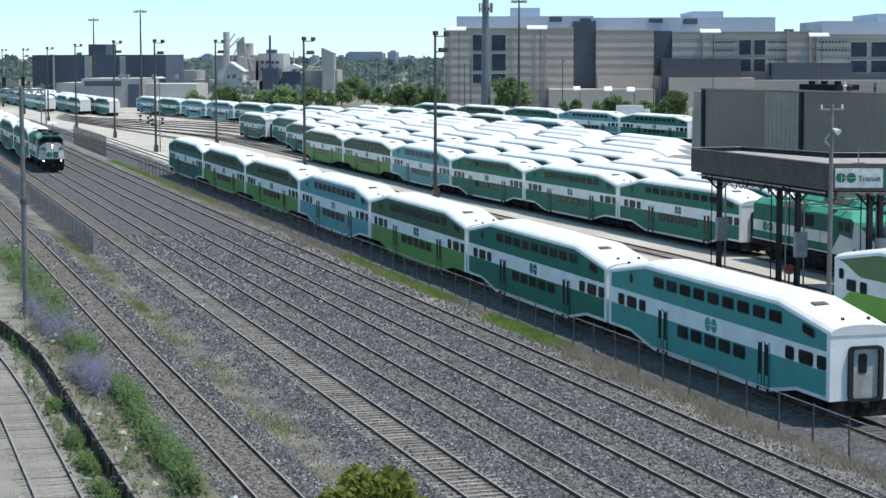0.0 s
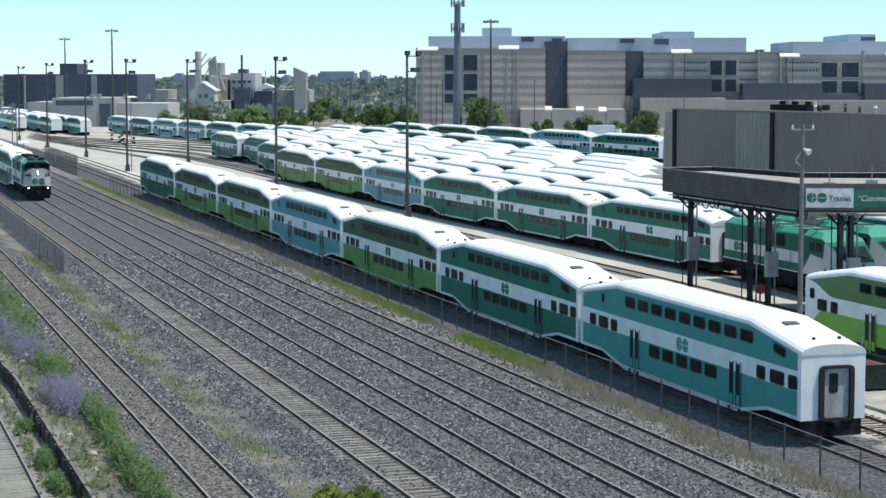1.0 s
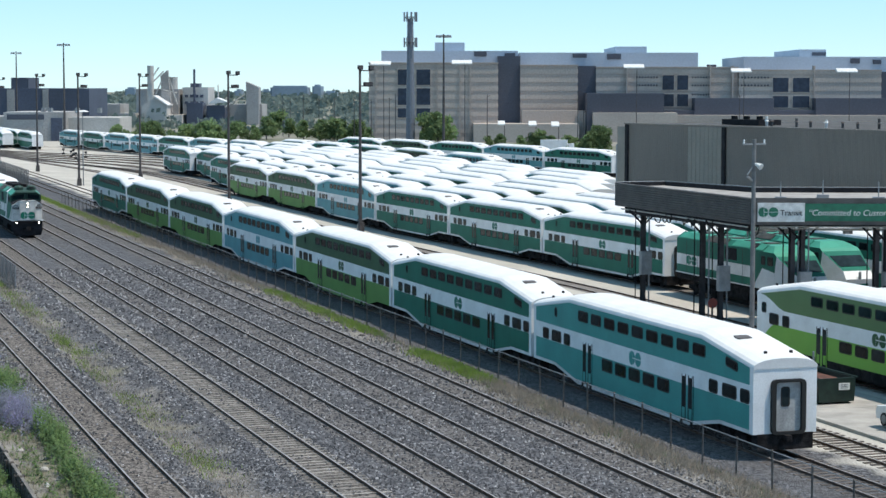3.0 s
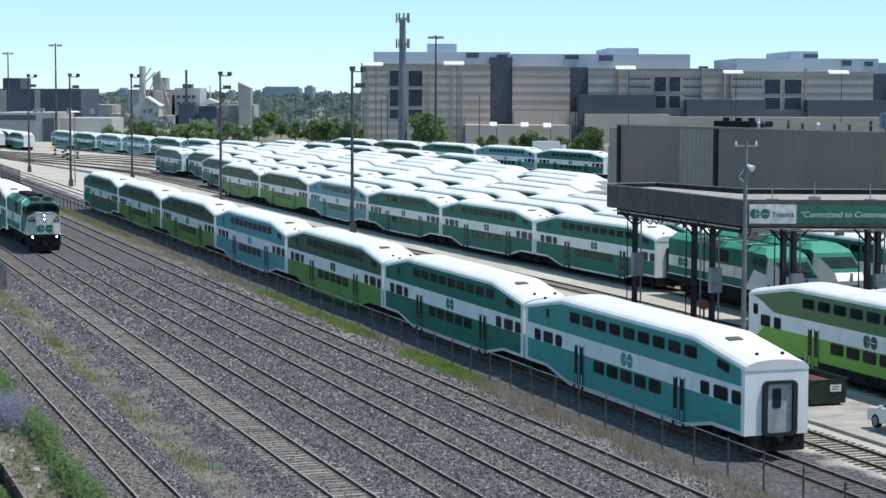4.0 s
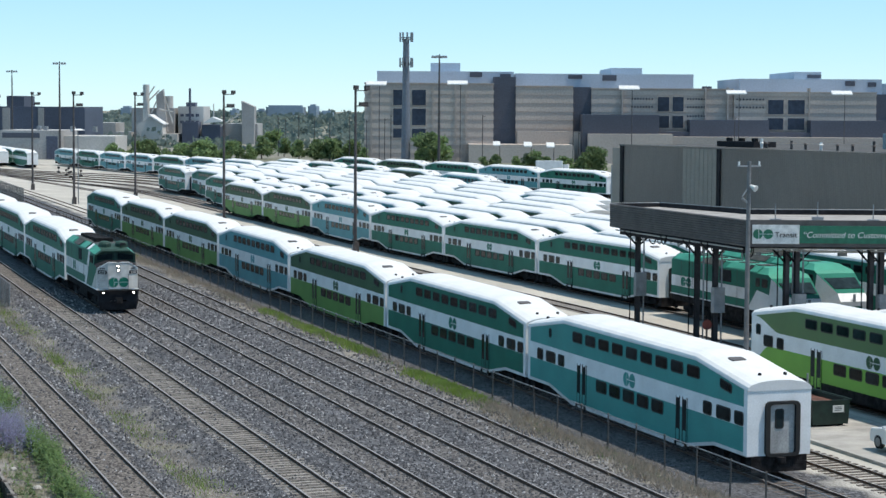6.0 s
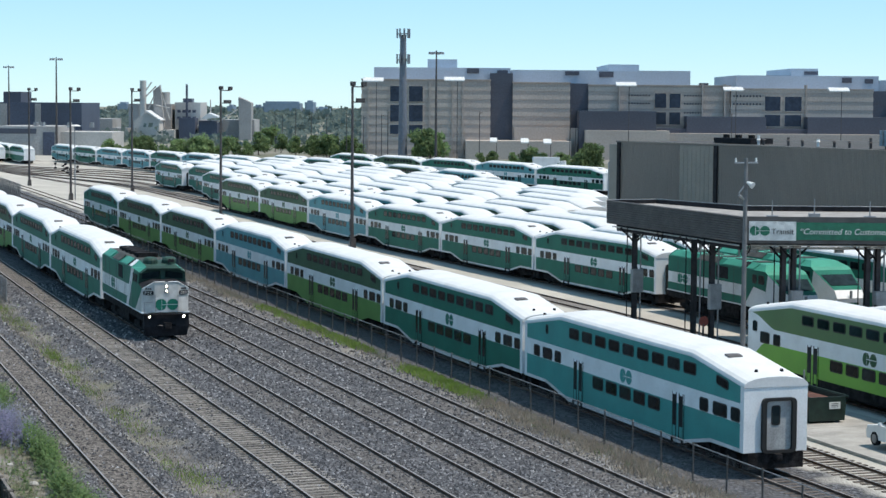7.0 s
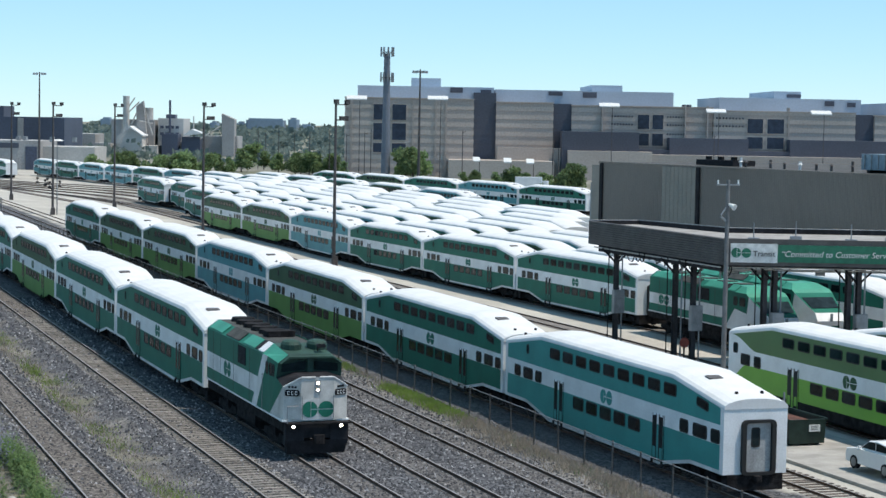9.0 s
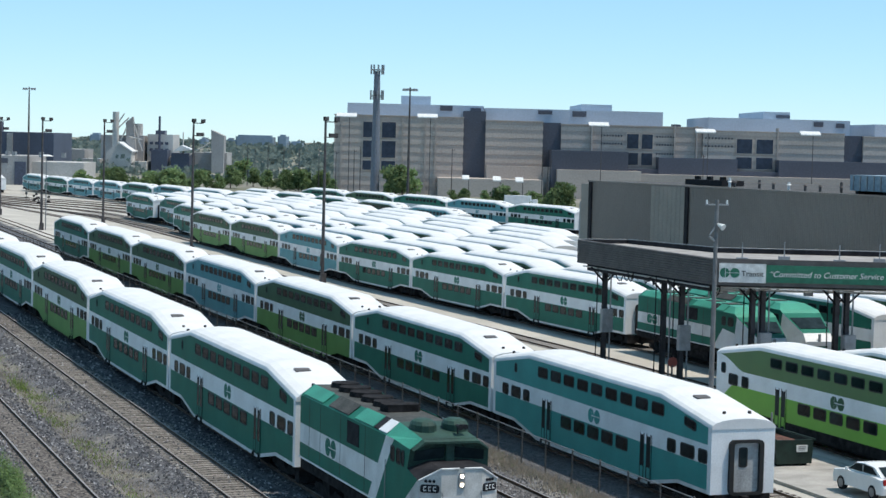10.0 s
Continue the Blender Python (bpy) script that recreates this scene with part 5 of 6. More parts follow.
# ---- fences ----
def link_material(name, tone, wire):
    """Woven wire: tone of the steel; wire: the wave height above which there is wire."""
    m = bpy.data.materials.new(name)
    m.use_nodes = True
    n, l = m.node_tree.nodes, m.node_tree.links
    b, out = n["Principled BSDF"], n["Material Output"]
    b.inputs["Base Color"].default_value = (tone, tone, tone * 1.04, 1)
    b.inputs["Roughness"].default_value, b.inputs["Metallic"].default_value = 0.5, 0.6
    co = n.new("ShaderNodeTexCoord")
    last = None
    for turn in (45, -45):
        mp, wv, lt = n.new("ShaderNodeMapping"), n.new("ShaderNodeTexWave"), n.new("ShaderNodeMath")
        mp.inputs["Rotation"].default_value = (radians(turn), 0, 0)
        mp.inputs["Scale"].default_value = (0, 1, 0)
        wv.bands_direction = "Y"
        wv.inputs["Scale"].default_value = 5.5
        lt.operation, lt.inputs[1].default_value = "GREATER_THAN", wire
        l.new(co.outputs["Object"], mp.inputs[0])
        l.new(mp.outputs[0], wv.inputs[0])
        l.new(wv.outputs[1], lt.inputs[0])
        if last:
            mx = n.new("ShaderNodeMath")
            mx.operation = "MAXIMUM"
            l.new(last, mx.inputs[0])
            l.new(lt.outputs[0], mx.inputs[1])
            last = mx.outputs[0]
        else:
            last = lt.outputs[0]
    tr, mix = n.new("ShaderNodeBsdfTransparent"), n.new("ShaderNodeMixShader")
    l.new(last, mix.inputs[0])
    l.new(tr.outputs[0], mix.inputs[1])
    l.new(b.outputs[0], mix.inputs[2])
    l.new(mix.outputs[0], out.inputs[0])
    return m


LINK = link_material("chain link", 0.2, 0.965)


def fence(x, y0, y1, step, h, label, name="chain_link_fence", mesh_mat=LINK, steel=POSTM):
    t = thing(name, label, "fence")
    n = int((y1 - y0) / step)
    rng = random.Random(3)
    post = Shape().rod((0, 0, -0.3), (0, 0, h), 0.04, sides=8).rod((0, 0, h), (0, 0, h + 0.05), 0.055, 0.02).mesh("post", steel)
    for i in range(n + 1):
        y = y0 + i * step
        g = level(x, y) - 0.19
        part("post", post, None, t, at=pose(x, y, g, rng.uniform(-1.5, 1.5), rng.uniform(-1.5, 1.5)))
        if i < n:
            g2 = level(x, y + step) - 0.19
            part("top_rail", Shape().rod((x, y, g + h - 0.03), (x, y + step, g2 + h - 0.03), 0.022, sides=6), GREYM, t)
            part("mesh_panel", Shape().face([(x, y, g + 0.04), (x, y + step, g2 + 0.04), (x, y + step, g2 + h - 0.03), (x, y, g + h - 0.03)]), mesh_mat, t)
    return t


fence(35.6, 55.3, 262, 3.02, 1.72, "rusty-grey chain-link fence between the main lines and the yard")
SCREEN = link_material("close woven wire", 0.1, 0.3)
fence(36.2, 300, 345, 3.0, 3.1, "dark screened fence beside the main lines", "screened_fence", SCREEN, GREYM)
fence(17.45, 153.7, 250, 3.0, 1.8, "dark screened fence beside the weedy strip", "screened_fence", SCREEN, GREYM)


# ---- the timber wall beside the siding ----
def timber_wall():
    t = thing("timber_retaining_wall", "low retaining wall of dark upright timbers with a pale cap", "retaining wall")
    wood = mat("dark creosoted timber", (0.07, 0.058, 0.048), 0.9, 0, 0.3, 1.5, 20, 0.3, per=0.4)
    cap = mat("bleached timber cap", (0.22, 0.2, 0.18), 0.9, 0, 0.2, 1.0, 20, per=0.2)
    rng = random.Random(5)
    base = Shape().box(-0.09, 0.09, -0.135, 0.135, 0, 1.0, bevel=0.02).mesh("timber", wood)
    y = 52.0
    while y < 118:
        x = 8.45 - 1.7 * ease(94, 120, y)
        part("timber", base, None, t, at=pose(x + rng.uniform(-0.04, 0.04), y, -0.4 + rng.uniform(-0.16, 0.08), rng.uniform(-3, 3), rng.uniform(-5, 5)))
        y += 0.285
    for k in range(22):
        a, b = 52 + 3 * k, 55 + 3 * k
        xa, xb = 8.45 - 1.7 * ease(94, 120, a), 8.45 - 1.7 * ease(94, 120, b)
        z = 0.6
        part("cap_board", Shape().stack([[(xa - 0.06, a, z), (xa + 0.06, a, z), (xa + 0.06, a, z + 0.04), (xa - 0.06, a, z + 0.04)], [(xb - 0.06, b, z), (xb + 0.06, b, z), (xb + 0.06, b, z + 0.04), (xb - 0.06, b, z + 0.04)]]), cap, t)


timber_wall()


# ---- plants ----
def leaf_mat(name, a, b, per=0.0):
    m = mat(name, a, 0.7, 0, 0.25, 0.8, 6, other=b, per=per)
    n, l = m.node_tree.nodes, m.node_tree.links
    b = n["Principled BSDF"]
    b.inputs["Specular IOR Level"].default_value = 0.2
    thin, mix = n.new("ShaderNodeBsdfTranslucent"), n.new("ShaderNodeMixShader")
    mix.inputs[0].default_value = 0.48
    l.new(b.inputs["Base Color"].links[0].from_socket, thin.inputs["Color"])
    l.new(b.outputs[0], mix.inputs[1])
    l.new(thin.outputs[0], mix.inputs[2])
    l.new(mix.outputs[0], n["Material Output"].inputs[0])
    return m


GRASS = leaf_mat("fresh grass", (0.29, 0.4, 0.095), (0.2, 0.28, 0.07))
DRY = leaf_mat("dry pale grass", (0.45, 0.39, 0.315), (0.3, 0.255, 0.205))
WEED = leaf_mat("weed green", (0.18, 0.28, 0.105), (0.13, 0.185, 0.09))
BUGLOSS = leaf_mat("violet flower spikes", (0.3, 0.28, 0.44), (0.22, 0.26, 0.24))
LEAF = leaf_mat("tree leaves", (0.24, 0.33, 0.15), (0.16, 0.23, 0.105), per=0.25)
BRIGHTLEAF = leaf_mat("sunlit young leaves", (0.27, 0.31, 0.07), (0.1, 0.14, 0.03))
BARK = mat("tree bark", (0.09, 0.075, 0.06), 0.95, 0, 0.25, 2, 15, 0.4)
# Leaf green paled towards blue-grey: the distance haze is part of this colour.
HAZELEAF = leaf_mat("far woods, haze in the leaf colour", (0.19, 0.24, 0.215), (0.15, 0.195, 0.18))


def blades(name, label, spots, m, height, width, seed):
    """A patch of upright blades at random: spots are (x, y, spread x, spread y, count)."""
    r = np.random.RandomState(seed)
    v, f = [], []
    for x, y, sx, sy, n in spots:
        px, py = x + sx * r.randn(n) * 0.5, y + sy * r.randn(n) * 0.45
        for a, b in zip(px, py):
            g = level(a, b) - 0.2
            h, w = height * r.uniform(0.45, 1.15), width * r.uniform(0.6, 1.4)
            ang = r.uniform(0, math.pi)
            dx, dy = math.cos(ang) * w, math.sin(ang) * w
            lx, ly = r.randn(2) * height * 0.4
            k = len(v)
            v += [(a - dx, b - dy, g), (a + dx, b + dy, g), (a + lx * 0.5 + dx * 0.6, b + ly * 0.5 + dy * 0.6, g + h * 0.6), (a + lx, b + ly, g + h), (a + lx * 0.5 - dx * 0.6, b + ly * 0.5 - dy * 0.6, g + h * 0.6)]
            f.append((k, k + 1, k + 2, k + 3, k + 4))
    me = bpy.data.meshes.new(name)
    me.from_pydata(v, [], f)
    me.materials.append(m)
    tagged(new(name, me), label, "grass", kind="stuff")


def stones():
    """Loose ballast stones over the main lines, each a small irregular lump."""
    m = bpy.data.materials.new("ballast stone")
    m.use_nodes = True
    n, l = m.node_tree.nodes, m.node_tree.links
    b = n["Principled BSDF"]
    b.inputs["Roughness"].default_value = 0.9
    geo, ramp = n.new("ShaderNodeNewGeometry"), n.new("ShaderNodeValToRGB")
    e = ramp.color_ramp.elements
    e[0].color, e[1].color = (0.03, 0.031, 0.036, 1), (0.4, 0.395, 0.4, 1)
    e.new(0.66).color = (0.09, 0.092, 0.1, 1)
    l.new(geo.outputs["Random Per Island"], ramp.inputs[0])
    l.new(ramp.outputs[0], b.inputs["Base Color"])
    g = np.random.RandomState(77)
    pts = []
    for y0, y1, dens, size in ((57, 84, 26, 0.05), (84, 115, 17, 0.06), (115, 165, 8, 0.08)):
        k = int((y1 - y0) * 23.6 * dens)
        pts.append(np.stack([g.uniform(11.6, 35.2, k), g.uniform(y0, y1, k), np.full(k, size)], 1))
    p = np.concatenate(pts)
    keep = np.ones(len(p), bool)
    for c in MAIN.values():
        d = np.abs(p[:, 0] - c)
        keep &= ~((d > 0.62) & (d < 0.9)) & ~((d < 0.62) & (g.rand(len(p)) < (0.8 if c < 22 else 0.35)))
    keep &= ~((np.abs(p[:, 0] - 16.6) < 0.9) & (g.rand(len(p)) < 0.6))
    p = p[keep]
    k = len(p)
    z = np.array([level(a, c) for a, c in p[:, :2]]) - 0.13
    s = p[:, 2] * g.uniform(0.6, 1.5, k)
    base = np.array([(1, 0, 0), (0, 1, 0), (-1, 0, 0), (0, -1, 0), (0, 0, 1), (0, 0, -0.4)], float)
    v = base[None] * s[:, None, None] * g.uniform(0.6, 1.25, (k, 6, 1))
    a = g.uniform(0, 6.283, k)
    c, q = np.cos(a)[:, None], np.sin(a)[:, None]
    v = np.stack([v[:, :, 0] * c - v[:, :, 1] * q, v[:, :, 0] * q + v[:, :, 1] * c, v[:, :, 2]], 2)
    v += np.stack([p[:, 0], p[:, 1], z + 0.012], 1)[:, None]
    tri = np.array([(0, 1, 4), (1, 2, 4), (2, 3, 4), (3, 0, 4), (1, 0, 5), (2, 1, 5), (3, 2, 5), (0, 3, 5)])
    f = (tri[None] + 6 * np.arange(k)[:, None, None]).reshape(-1, 3)
    me = bpy.data.meshes.new("ballast_stones")
    me.from_pydata(v.reshape(-1, 3).tolist(), [], f.tolist())
    me.materials.append(m)
    tagged(new("ballast_stones", me), "loose grey crushed ballast stones", "ballast", kind="stuff")


stones()
r = random.Random(11)
blades("grass", "bright green grass along the fence", [(34.5, 97.0 + 1.2 * i, 0.75, 1.6, 520) for i in range(9)] + [(34.6, 117 + 1.3 * i, 0.75, 1.8, r.choice((40, 160, 330))) for i in range(20)] + [(34.4, 200 + 4 * i, 0.8, 5, 200) for i in range(20)], GRASS, 0.42, 0.03, 1)
blades("grass", "dry pale grass tufts beside the fence", [(34.5 + r.uniform(-0.8, 0.9), 58 + 0.9 * i, 1.2, 1.4, 230 if i < 42 else 40 if i < 95 else 90) for i in range(200)], DRY, 0.44, 0.013, 2)
blades("grass", "sparse green weeds under the fence", [(34.6 + r.uniform(-0.8, 0.8), 62 + 2.4 * i, 0.6, 1.2, 45) for i in range(40)], WEED, 0.3, 0.02, 3)
blades("grass", "dry grass between two main lines", [(16.4 + r.uniform(-0.4, 0.4), 58 + 1.3 * i, 1.0, 1.6, 110) for i in range(90)], DRY, 0.3, 0.011, 4)
blades("grass", "green weed tufts between two main lines", [(16.5 + r.uniform(-0.4, 0.4), c + r.uniform(-2, 2), r.uniform(0.4, 1.0), r.uniform(2.0, 5.5), r.choice((60, 120, 260))) for c in (70, 79.5, 82, 85, 91, 97, 99.5, 104, 107, 110, 115, 120, 124, 130, 136, 139, 142, 147, 150, 155, 158, 163, 167)], GRASS, 0.3, 0.02, 5)
def weeds(label, spots, m, height, leaf, seed):
    """Leafy upright stalks: spots are (x, y, spread x, spread y, stalks); the leaves stand out round each stalk."""
    g = np.random.RandomState(seed)
    v, f = [], []
    for x, y, sx, sy, n in spots:
        for a, b in zip(x + sx * g.randn(n) * 0.5, y + sy * g.randn(n) * 0.5):
            base = level(a, b) - 0.16
            h = height * g.uniform(0.45, 1.1)
            lean = g.randn(2) * 0.12 * h
            for q in np.linspace(0.12, 1.0, 11):
                turn, out, up = g.uniform(0, 6.283), leaf * (1.25 - 0.75 * q) * g.uniform(0.7, 1.4), g.uniform(0.1, 0.9)
                c, d = math.cos(turn), math.sin(turn)
                p = np.array((a + lean[0] * q, b + lean[1] * q, base + h * q))
                tip = p + np.array((c * out, d * out, up * out))
                wide = np.array((-d, c, 0.0)) * out * 0.26
                mid = (p + tip) / 2
                k = len(v)
                v += [tuple(p), tuple(mid + wide), tuple(tip), tuple(mid - wide)]
                f.append((k, k + 1, k + 2, k + 3))
    me = bpy.data.meshes.new("weeds")
    me.from_pydata(v, [], f)
    me.materials.append(m)
    tagged(new("weeds", me), label, "weeds", kind="stuff")


weeds("tall green weeds along the siding", [(10.9 + r.uniform(-0.25, 0.25), 67.5 + 1.2 * i, 0.5, 1.2, r.choice((15, 40, 60))) for i in range(19)] + [(10.8, 101.6, 0.7, 3.0, 200), (10.7, 97, 0.5, 2.0, 60), (10.6, 113, 0.9, 4, 120), (10.9, 122, 1.2, 5, 160), (11.0, 134, 1.4, 6, 200), (11.0, 148, 1.4, 7, 200), (9.6, 61, 0.7, 2, 60)], WEED, 0.95, 0.2, 6)
weeds("violet flowering weeds along the siding", [(10.35, 91.5, 0.95, 4.5, 900), (10.2, 109, 1.0, 5.0, 560), (9.9, 118, 0.8, 4, 160)], BUGLOSS, 1.05, 0.13, 7)
weeds("low grey-green weeds on the rubble strip", [(9.6 + r.uniform(-0.5, 0.5), 58 + 1.3 * i, 1.0, 1.2, r.choice((4, 10, 18))) for i in range(48)], WEED, 0.35, 0.13, 10)
weeds("green weeds at the foot of the timber wall", [(7.9, c, 0.3, 0.9, 60) for c in (66.2, 68.2, 71.7, 73.0, 76.4, 77.5, 84.7)] + [(7.6, 60 + 1.7 * i, 0.4, 1.2, 7) for i in range(30)], WEED, 0.6, 0.16, 9)
blades("grass", "dry grass and stems along the siding", [(9.6 + r.uniform(-0.6, 1.2), 56 + 0.9 * i, 1.2, 1.4, 45) for i in range(75)] + [(7.7, 60 + 1.5 * i, 0.35, 1.5, 20) for i in range(35)], DRY, 0.36, 0.012, 8)


def rubble():
    """Pale broken stone on the strip between the timber wall and the weeds, and a few scraps of white litter."""
    g = random.Random(21)
    for x, y, q in ((10.05, 106.2, 0.34), (9.7, 104.6, 0.22), (9.4, 96.0, 0.2), (9.9, 78.5, 0.2), (9.5, 83.0, 0.16), (10.1, 88.0, 0.18)):
        t = thing("boulder", "pale broken stone lying on the weedy strip", "stone", "broken stones", pose(x, y, level(x, y) - 0.16, 0, 0, g.uniform(0, 360)))
        ring = lambda z, k: [(k * q * g.uniform(0.8, 1.2) * math.cos(0.785 * i), k * q * g.uniform(0.8, 1.2) * math.sin(0.785 * i), z * q) for i in range(8)]
        part("stone", Shape().stack([ring(-0.1, 1.0), ring(0.5, 1.05), ring(0.9, 0.6)]), CONCRETE, t)
    for x, y in ((7.75, 84.2), (9.6, 75.4), (8.0, 79.0), (9.8, 69.0), (7.6, 92.5), (12.0, 66.0)):
        t = thing("litter", "crumpled scrap of white plastic on the ground", "litter", "scraps of litter", pose(x, y, level(x, y) - 0.13, 0, 0, g.uniform(0, 360)))
        part("scrap", Shape().stack([[(-0.12, -0.08, 0), (0.13, -0.1, 0), (0.1, 0.09, 0), (-0.1, 0.1, 0)], [(-0.07, -0.06, 0.1), (0.09, -0.03, 0.13), (0.06, 0.07, 0.06), (-0.08, 0.05, 0.12)]]), SIGNW, t)


rubble()


def crown(seed, height, spread, count, leaf, lobes=9, low=0.25):
    """Leaf quads gathered round lobes, with gaps and an uneven outline."""
    r = np.random.RandomState(seed)
    v, f = [], []
    cs = []
    for i in range(lobes):
        a, q = r.uniform(0, 2 * math.pi), spread * r.uniform(0.1, 0.62)
        cs.append((q * math.cos(a), q * math.sin(a), height * r.uniform(low + 0.1, 0.88), spread * r.uniform(0.28, 0.52)))
    for i in range(count):
        x, y, z, rad = cs[r.randint(lobes)]
        d = r.randn(3)
        d /= np.linalg.norm(d)
        p = np.array((x, y, z)) + d * rad * (r.uniform(0.55, 1.08)) * np.array((1, 1, 0.85))
        a, b = r.randn(3), r.randn(3)
        a /= np.linalg.norm(a)
        b -= a * a.dot(b)
        b /= np.linalg.norm(b)
        s = leaf * r.uniform(0.5, 1.3)
        k = len(v)
        v += [tuple(p - a * s), tuple(p + b * s * 0.55), tuple(p + a * s), tuple(p - b * s * 0.55)]
        f.append((k, k + 1, k + 2, k + 3))
    me = bpy.data.meshes.new("crown")
    me.from_pydata(v, [], f)
    return me, cs


def tree(seed, height, spread, count, leaf, m, label, at, category="tree"):
    t = thing("tree", label, category, "trees", at)
    me, cs = crown(seed, height, spread, count, leaf)
    me.materials.append(m)
    s = Shape().rod((0, 0, -0.3), (0.03 * height, 0, height * 0.45), height * 0.028, height * 0.018, 8)
    for x, y, z, _ in cs[:6]:
        s.rod((0.02 * height, 0, height * 0.3), (x, y, z), height * 0.013, height * 0.004, 6)
    part("trunk", s, BARK, t, "brown bark trunk and limbs")
    part("crown", me, None, t)
    return t


for seed, x, y, h in ((25, 10.45, 43.7, 6.75), (27, 11.5, 43.9, 6.3)):
    tree(seed, h, 1.25, 2300, 0.13, BRIGHTLEAF, "leafy young tree below the bridge, tips in sun", pose(x, y, -0.2))
KINDS = [tree(31 + i, 8.0, 3.4 + 0.3 * i, 1500, 0.42, LEAF, "green roadside tree behind the yard", town(lot(520 + 30 * i, 640), 640, -4)) for i in range(4)]
rt = random.Random(17)
SPOTS = [(px, d, h) for px, d, h in ((192, 610, 8), (205, 600, 6), (232, 600, 9), (246, 596, 9.5), (262, 600, 8), (285, 596, 6.5), (305, 598, 6), (322, 596, 8.5), (338, 594, 9), (352, 590, 9.5), (368, 594, 8.5), (395, 610, 9), (412, 640, 8),
         (432, 640, 7), (455, 660, 10), (470, 700, 11), (495, 690, 9), (560, 640, 7.5), (575, 660, 9), (592, 650, 8), (605, 640, 7), (635, 620, 7), (745, 560, 10), (758, 552, 12), (772, 556, 10.5), (730, 575, 7), (925, 520, 6), (940, 520, 6.5), (955, 522, 5),
         (988, 500, 6), (1000, 505, 5), (1020, 470, 7), (1036, 465, 9.5), (1048, 466, 8.5), (870, 540, 5), (850, 540, 4.5), (905, 525, 5), (1290, 600, 5.5), (1310, 600, 5), (1330, 600, 5.5), (1420, 600, 5), (1440, 600, 5.5))]
for px, d, h in SPOTS:
    k = h / 9.2
    q = yard(lot(px, d), d, -4.0 if d > 560 else -2.5)
    ob = copy_thing(rt.choice(KINDS), pose(q.x, q.y, q.z, 0, 0, rt.uniform(0, 360)))
    ob.scale = (k * rt.uniform(0.85, 1.15), k * rt.uniform(0.85, 1.15), k)


def far_woods():
    """The wooded plain behind the town: thousands of leaf clumps, thinning towards the skyline."""
    r = np.random.RandomState(9)
    v, f = [], []
    for band, (d0, d1, n, h, size) in enumerate(((720, 1000, 260, 9, 1.1), (1000, 1500, 420, 11, 1.6), (1500, 2400, 620, 13, 2.4), (2400, 3400, 520, 15, 3.6))):
        for i in range(n):
            d = r.uniform(d0, d1)
            u = r.uniform(-0.36, 0.36 if band > 1 else 0.02) * d
            g = -6 - 0.002 * d
            q = yard(u, d)
            hh, w = h * r.uniform(0.55, 1.2), h * r.uniform(0.45, 0.9)
            for j in range(34):
                dd = r.randn(3)
                dd /= np.linalg.norm(dd)
                c = np.array((q.x, q.y, g + hh * 0.55)) + dd * np.array((w, w, hh * 0.5)) * r.uniform(0.6, 1.05)
                a, b = r.randn(3), r.randn(3)
                a /= np.linalg.norm(a)
                b -= a * a.dot(b)
                b /= np.linalg.norm(b)
                s = size * r.uniform(0.6, 1.4)
                k = len(v)
                v += [tuple(c - a * s), tuple(c + b * s), tuple(c + a * s), tuple(c - b * s)]
                f.append((k, k + 1, k + 2, k + 3))
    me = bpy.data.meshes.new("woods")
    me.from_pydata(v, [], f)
    me.materials.append(HAZELEAF)
    tagged(new("woods", me), "dull green woods across the far plain, haze in the green", "woods", kind="stuff")


far_woods()

# thin street poles and lamps behind the yard
for px, d, top in ((484, 700, 178), (497, 720, 182), (520, 690, 172), (548, 690, 180), (575, 640, 178), (610, 600, 176), (640, 560, 182), (672, 540, 178), (683, 540, 172), (845, 540, 172), (1005, 520, 165), (1015, 520, 200), (1290, 600, 172)):
    g = -3.5
    t = thing("street_pole", "thin dark street pole behind the yard", "street pole", "street poles", town(lot(px, d), d, g))
    h = rise(top, d) - g
    part("pole", Shape().rod((0, 0, 0), (0, 0, h), 0.16, 0.1, 6), DARKPOLE, t)
    part("arm", Shape().rod((0, 0, h - 0.6), (0.8, 0, h - 0.2), 0.07, 0.05, 6), DARKPOLE, t)
for px, d, top, two in ((800, 600, 116, 0), (1103, 600, 123, 0), (1292, 620, 130, 0), (1478, 600, 130, 0), (657, 600, 118, 0), (870, 580, 223, 0), (925, 520, 224, 0), (965, 520, 225, 0)):
    g = -3.5
    h = rise(top, d) - g
    t = thing("area_light", "grey pole with a flat white lamp head", "street lamp", "area lights", town(lot(px, d), d, g))
    part("pole", Shape().rod((0.9, 0, 0), (0.9, 0, h - 0.3), 0.14, 0.1, 6), DARKPOLE, t)
    w = 3.0 if top < 200 else 1.0
    part("lamp_head", Shape().stack([[(a, -1.4, h - 0.55), (a, 1.4, h - 0.1), (a, 1.4, h + 0.75), (a, -1.4, h - 0.25)] for a in (-w, w)]), SIGNW, t, "flat white lamp head, tilted")
# The low one stands in for a white-roofed hut beside the main lines.
for x, y, z in ((35.3, 372.0, 2.3), (46.9, 318.5, 11.6)):
    t = thing("street_lamp", "pole with a wide white top", "street lamp", "yard lamps", pose(x, y, level(x, y) - 0.19))
    part("pole", Shape().rod((0, 0, 0), (0, 0, z), 0.1, 0.07, 8), GREYM, t)
    part("shade", Shape().rod((0, 0, z), (0, 0, z + 0.25), 1.1, 0.5, 14), SIGNW, t)


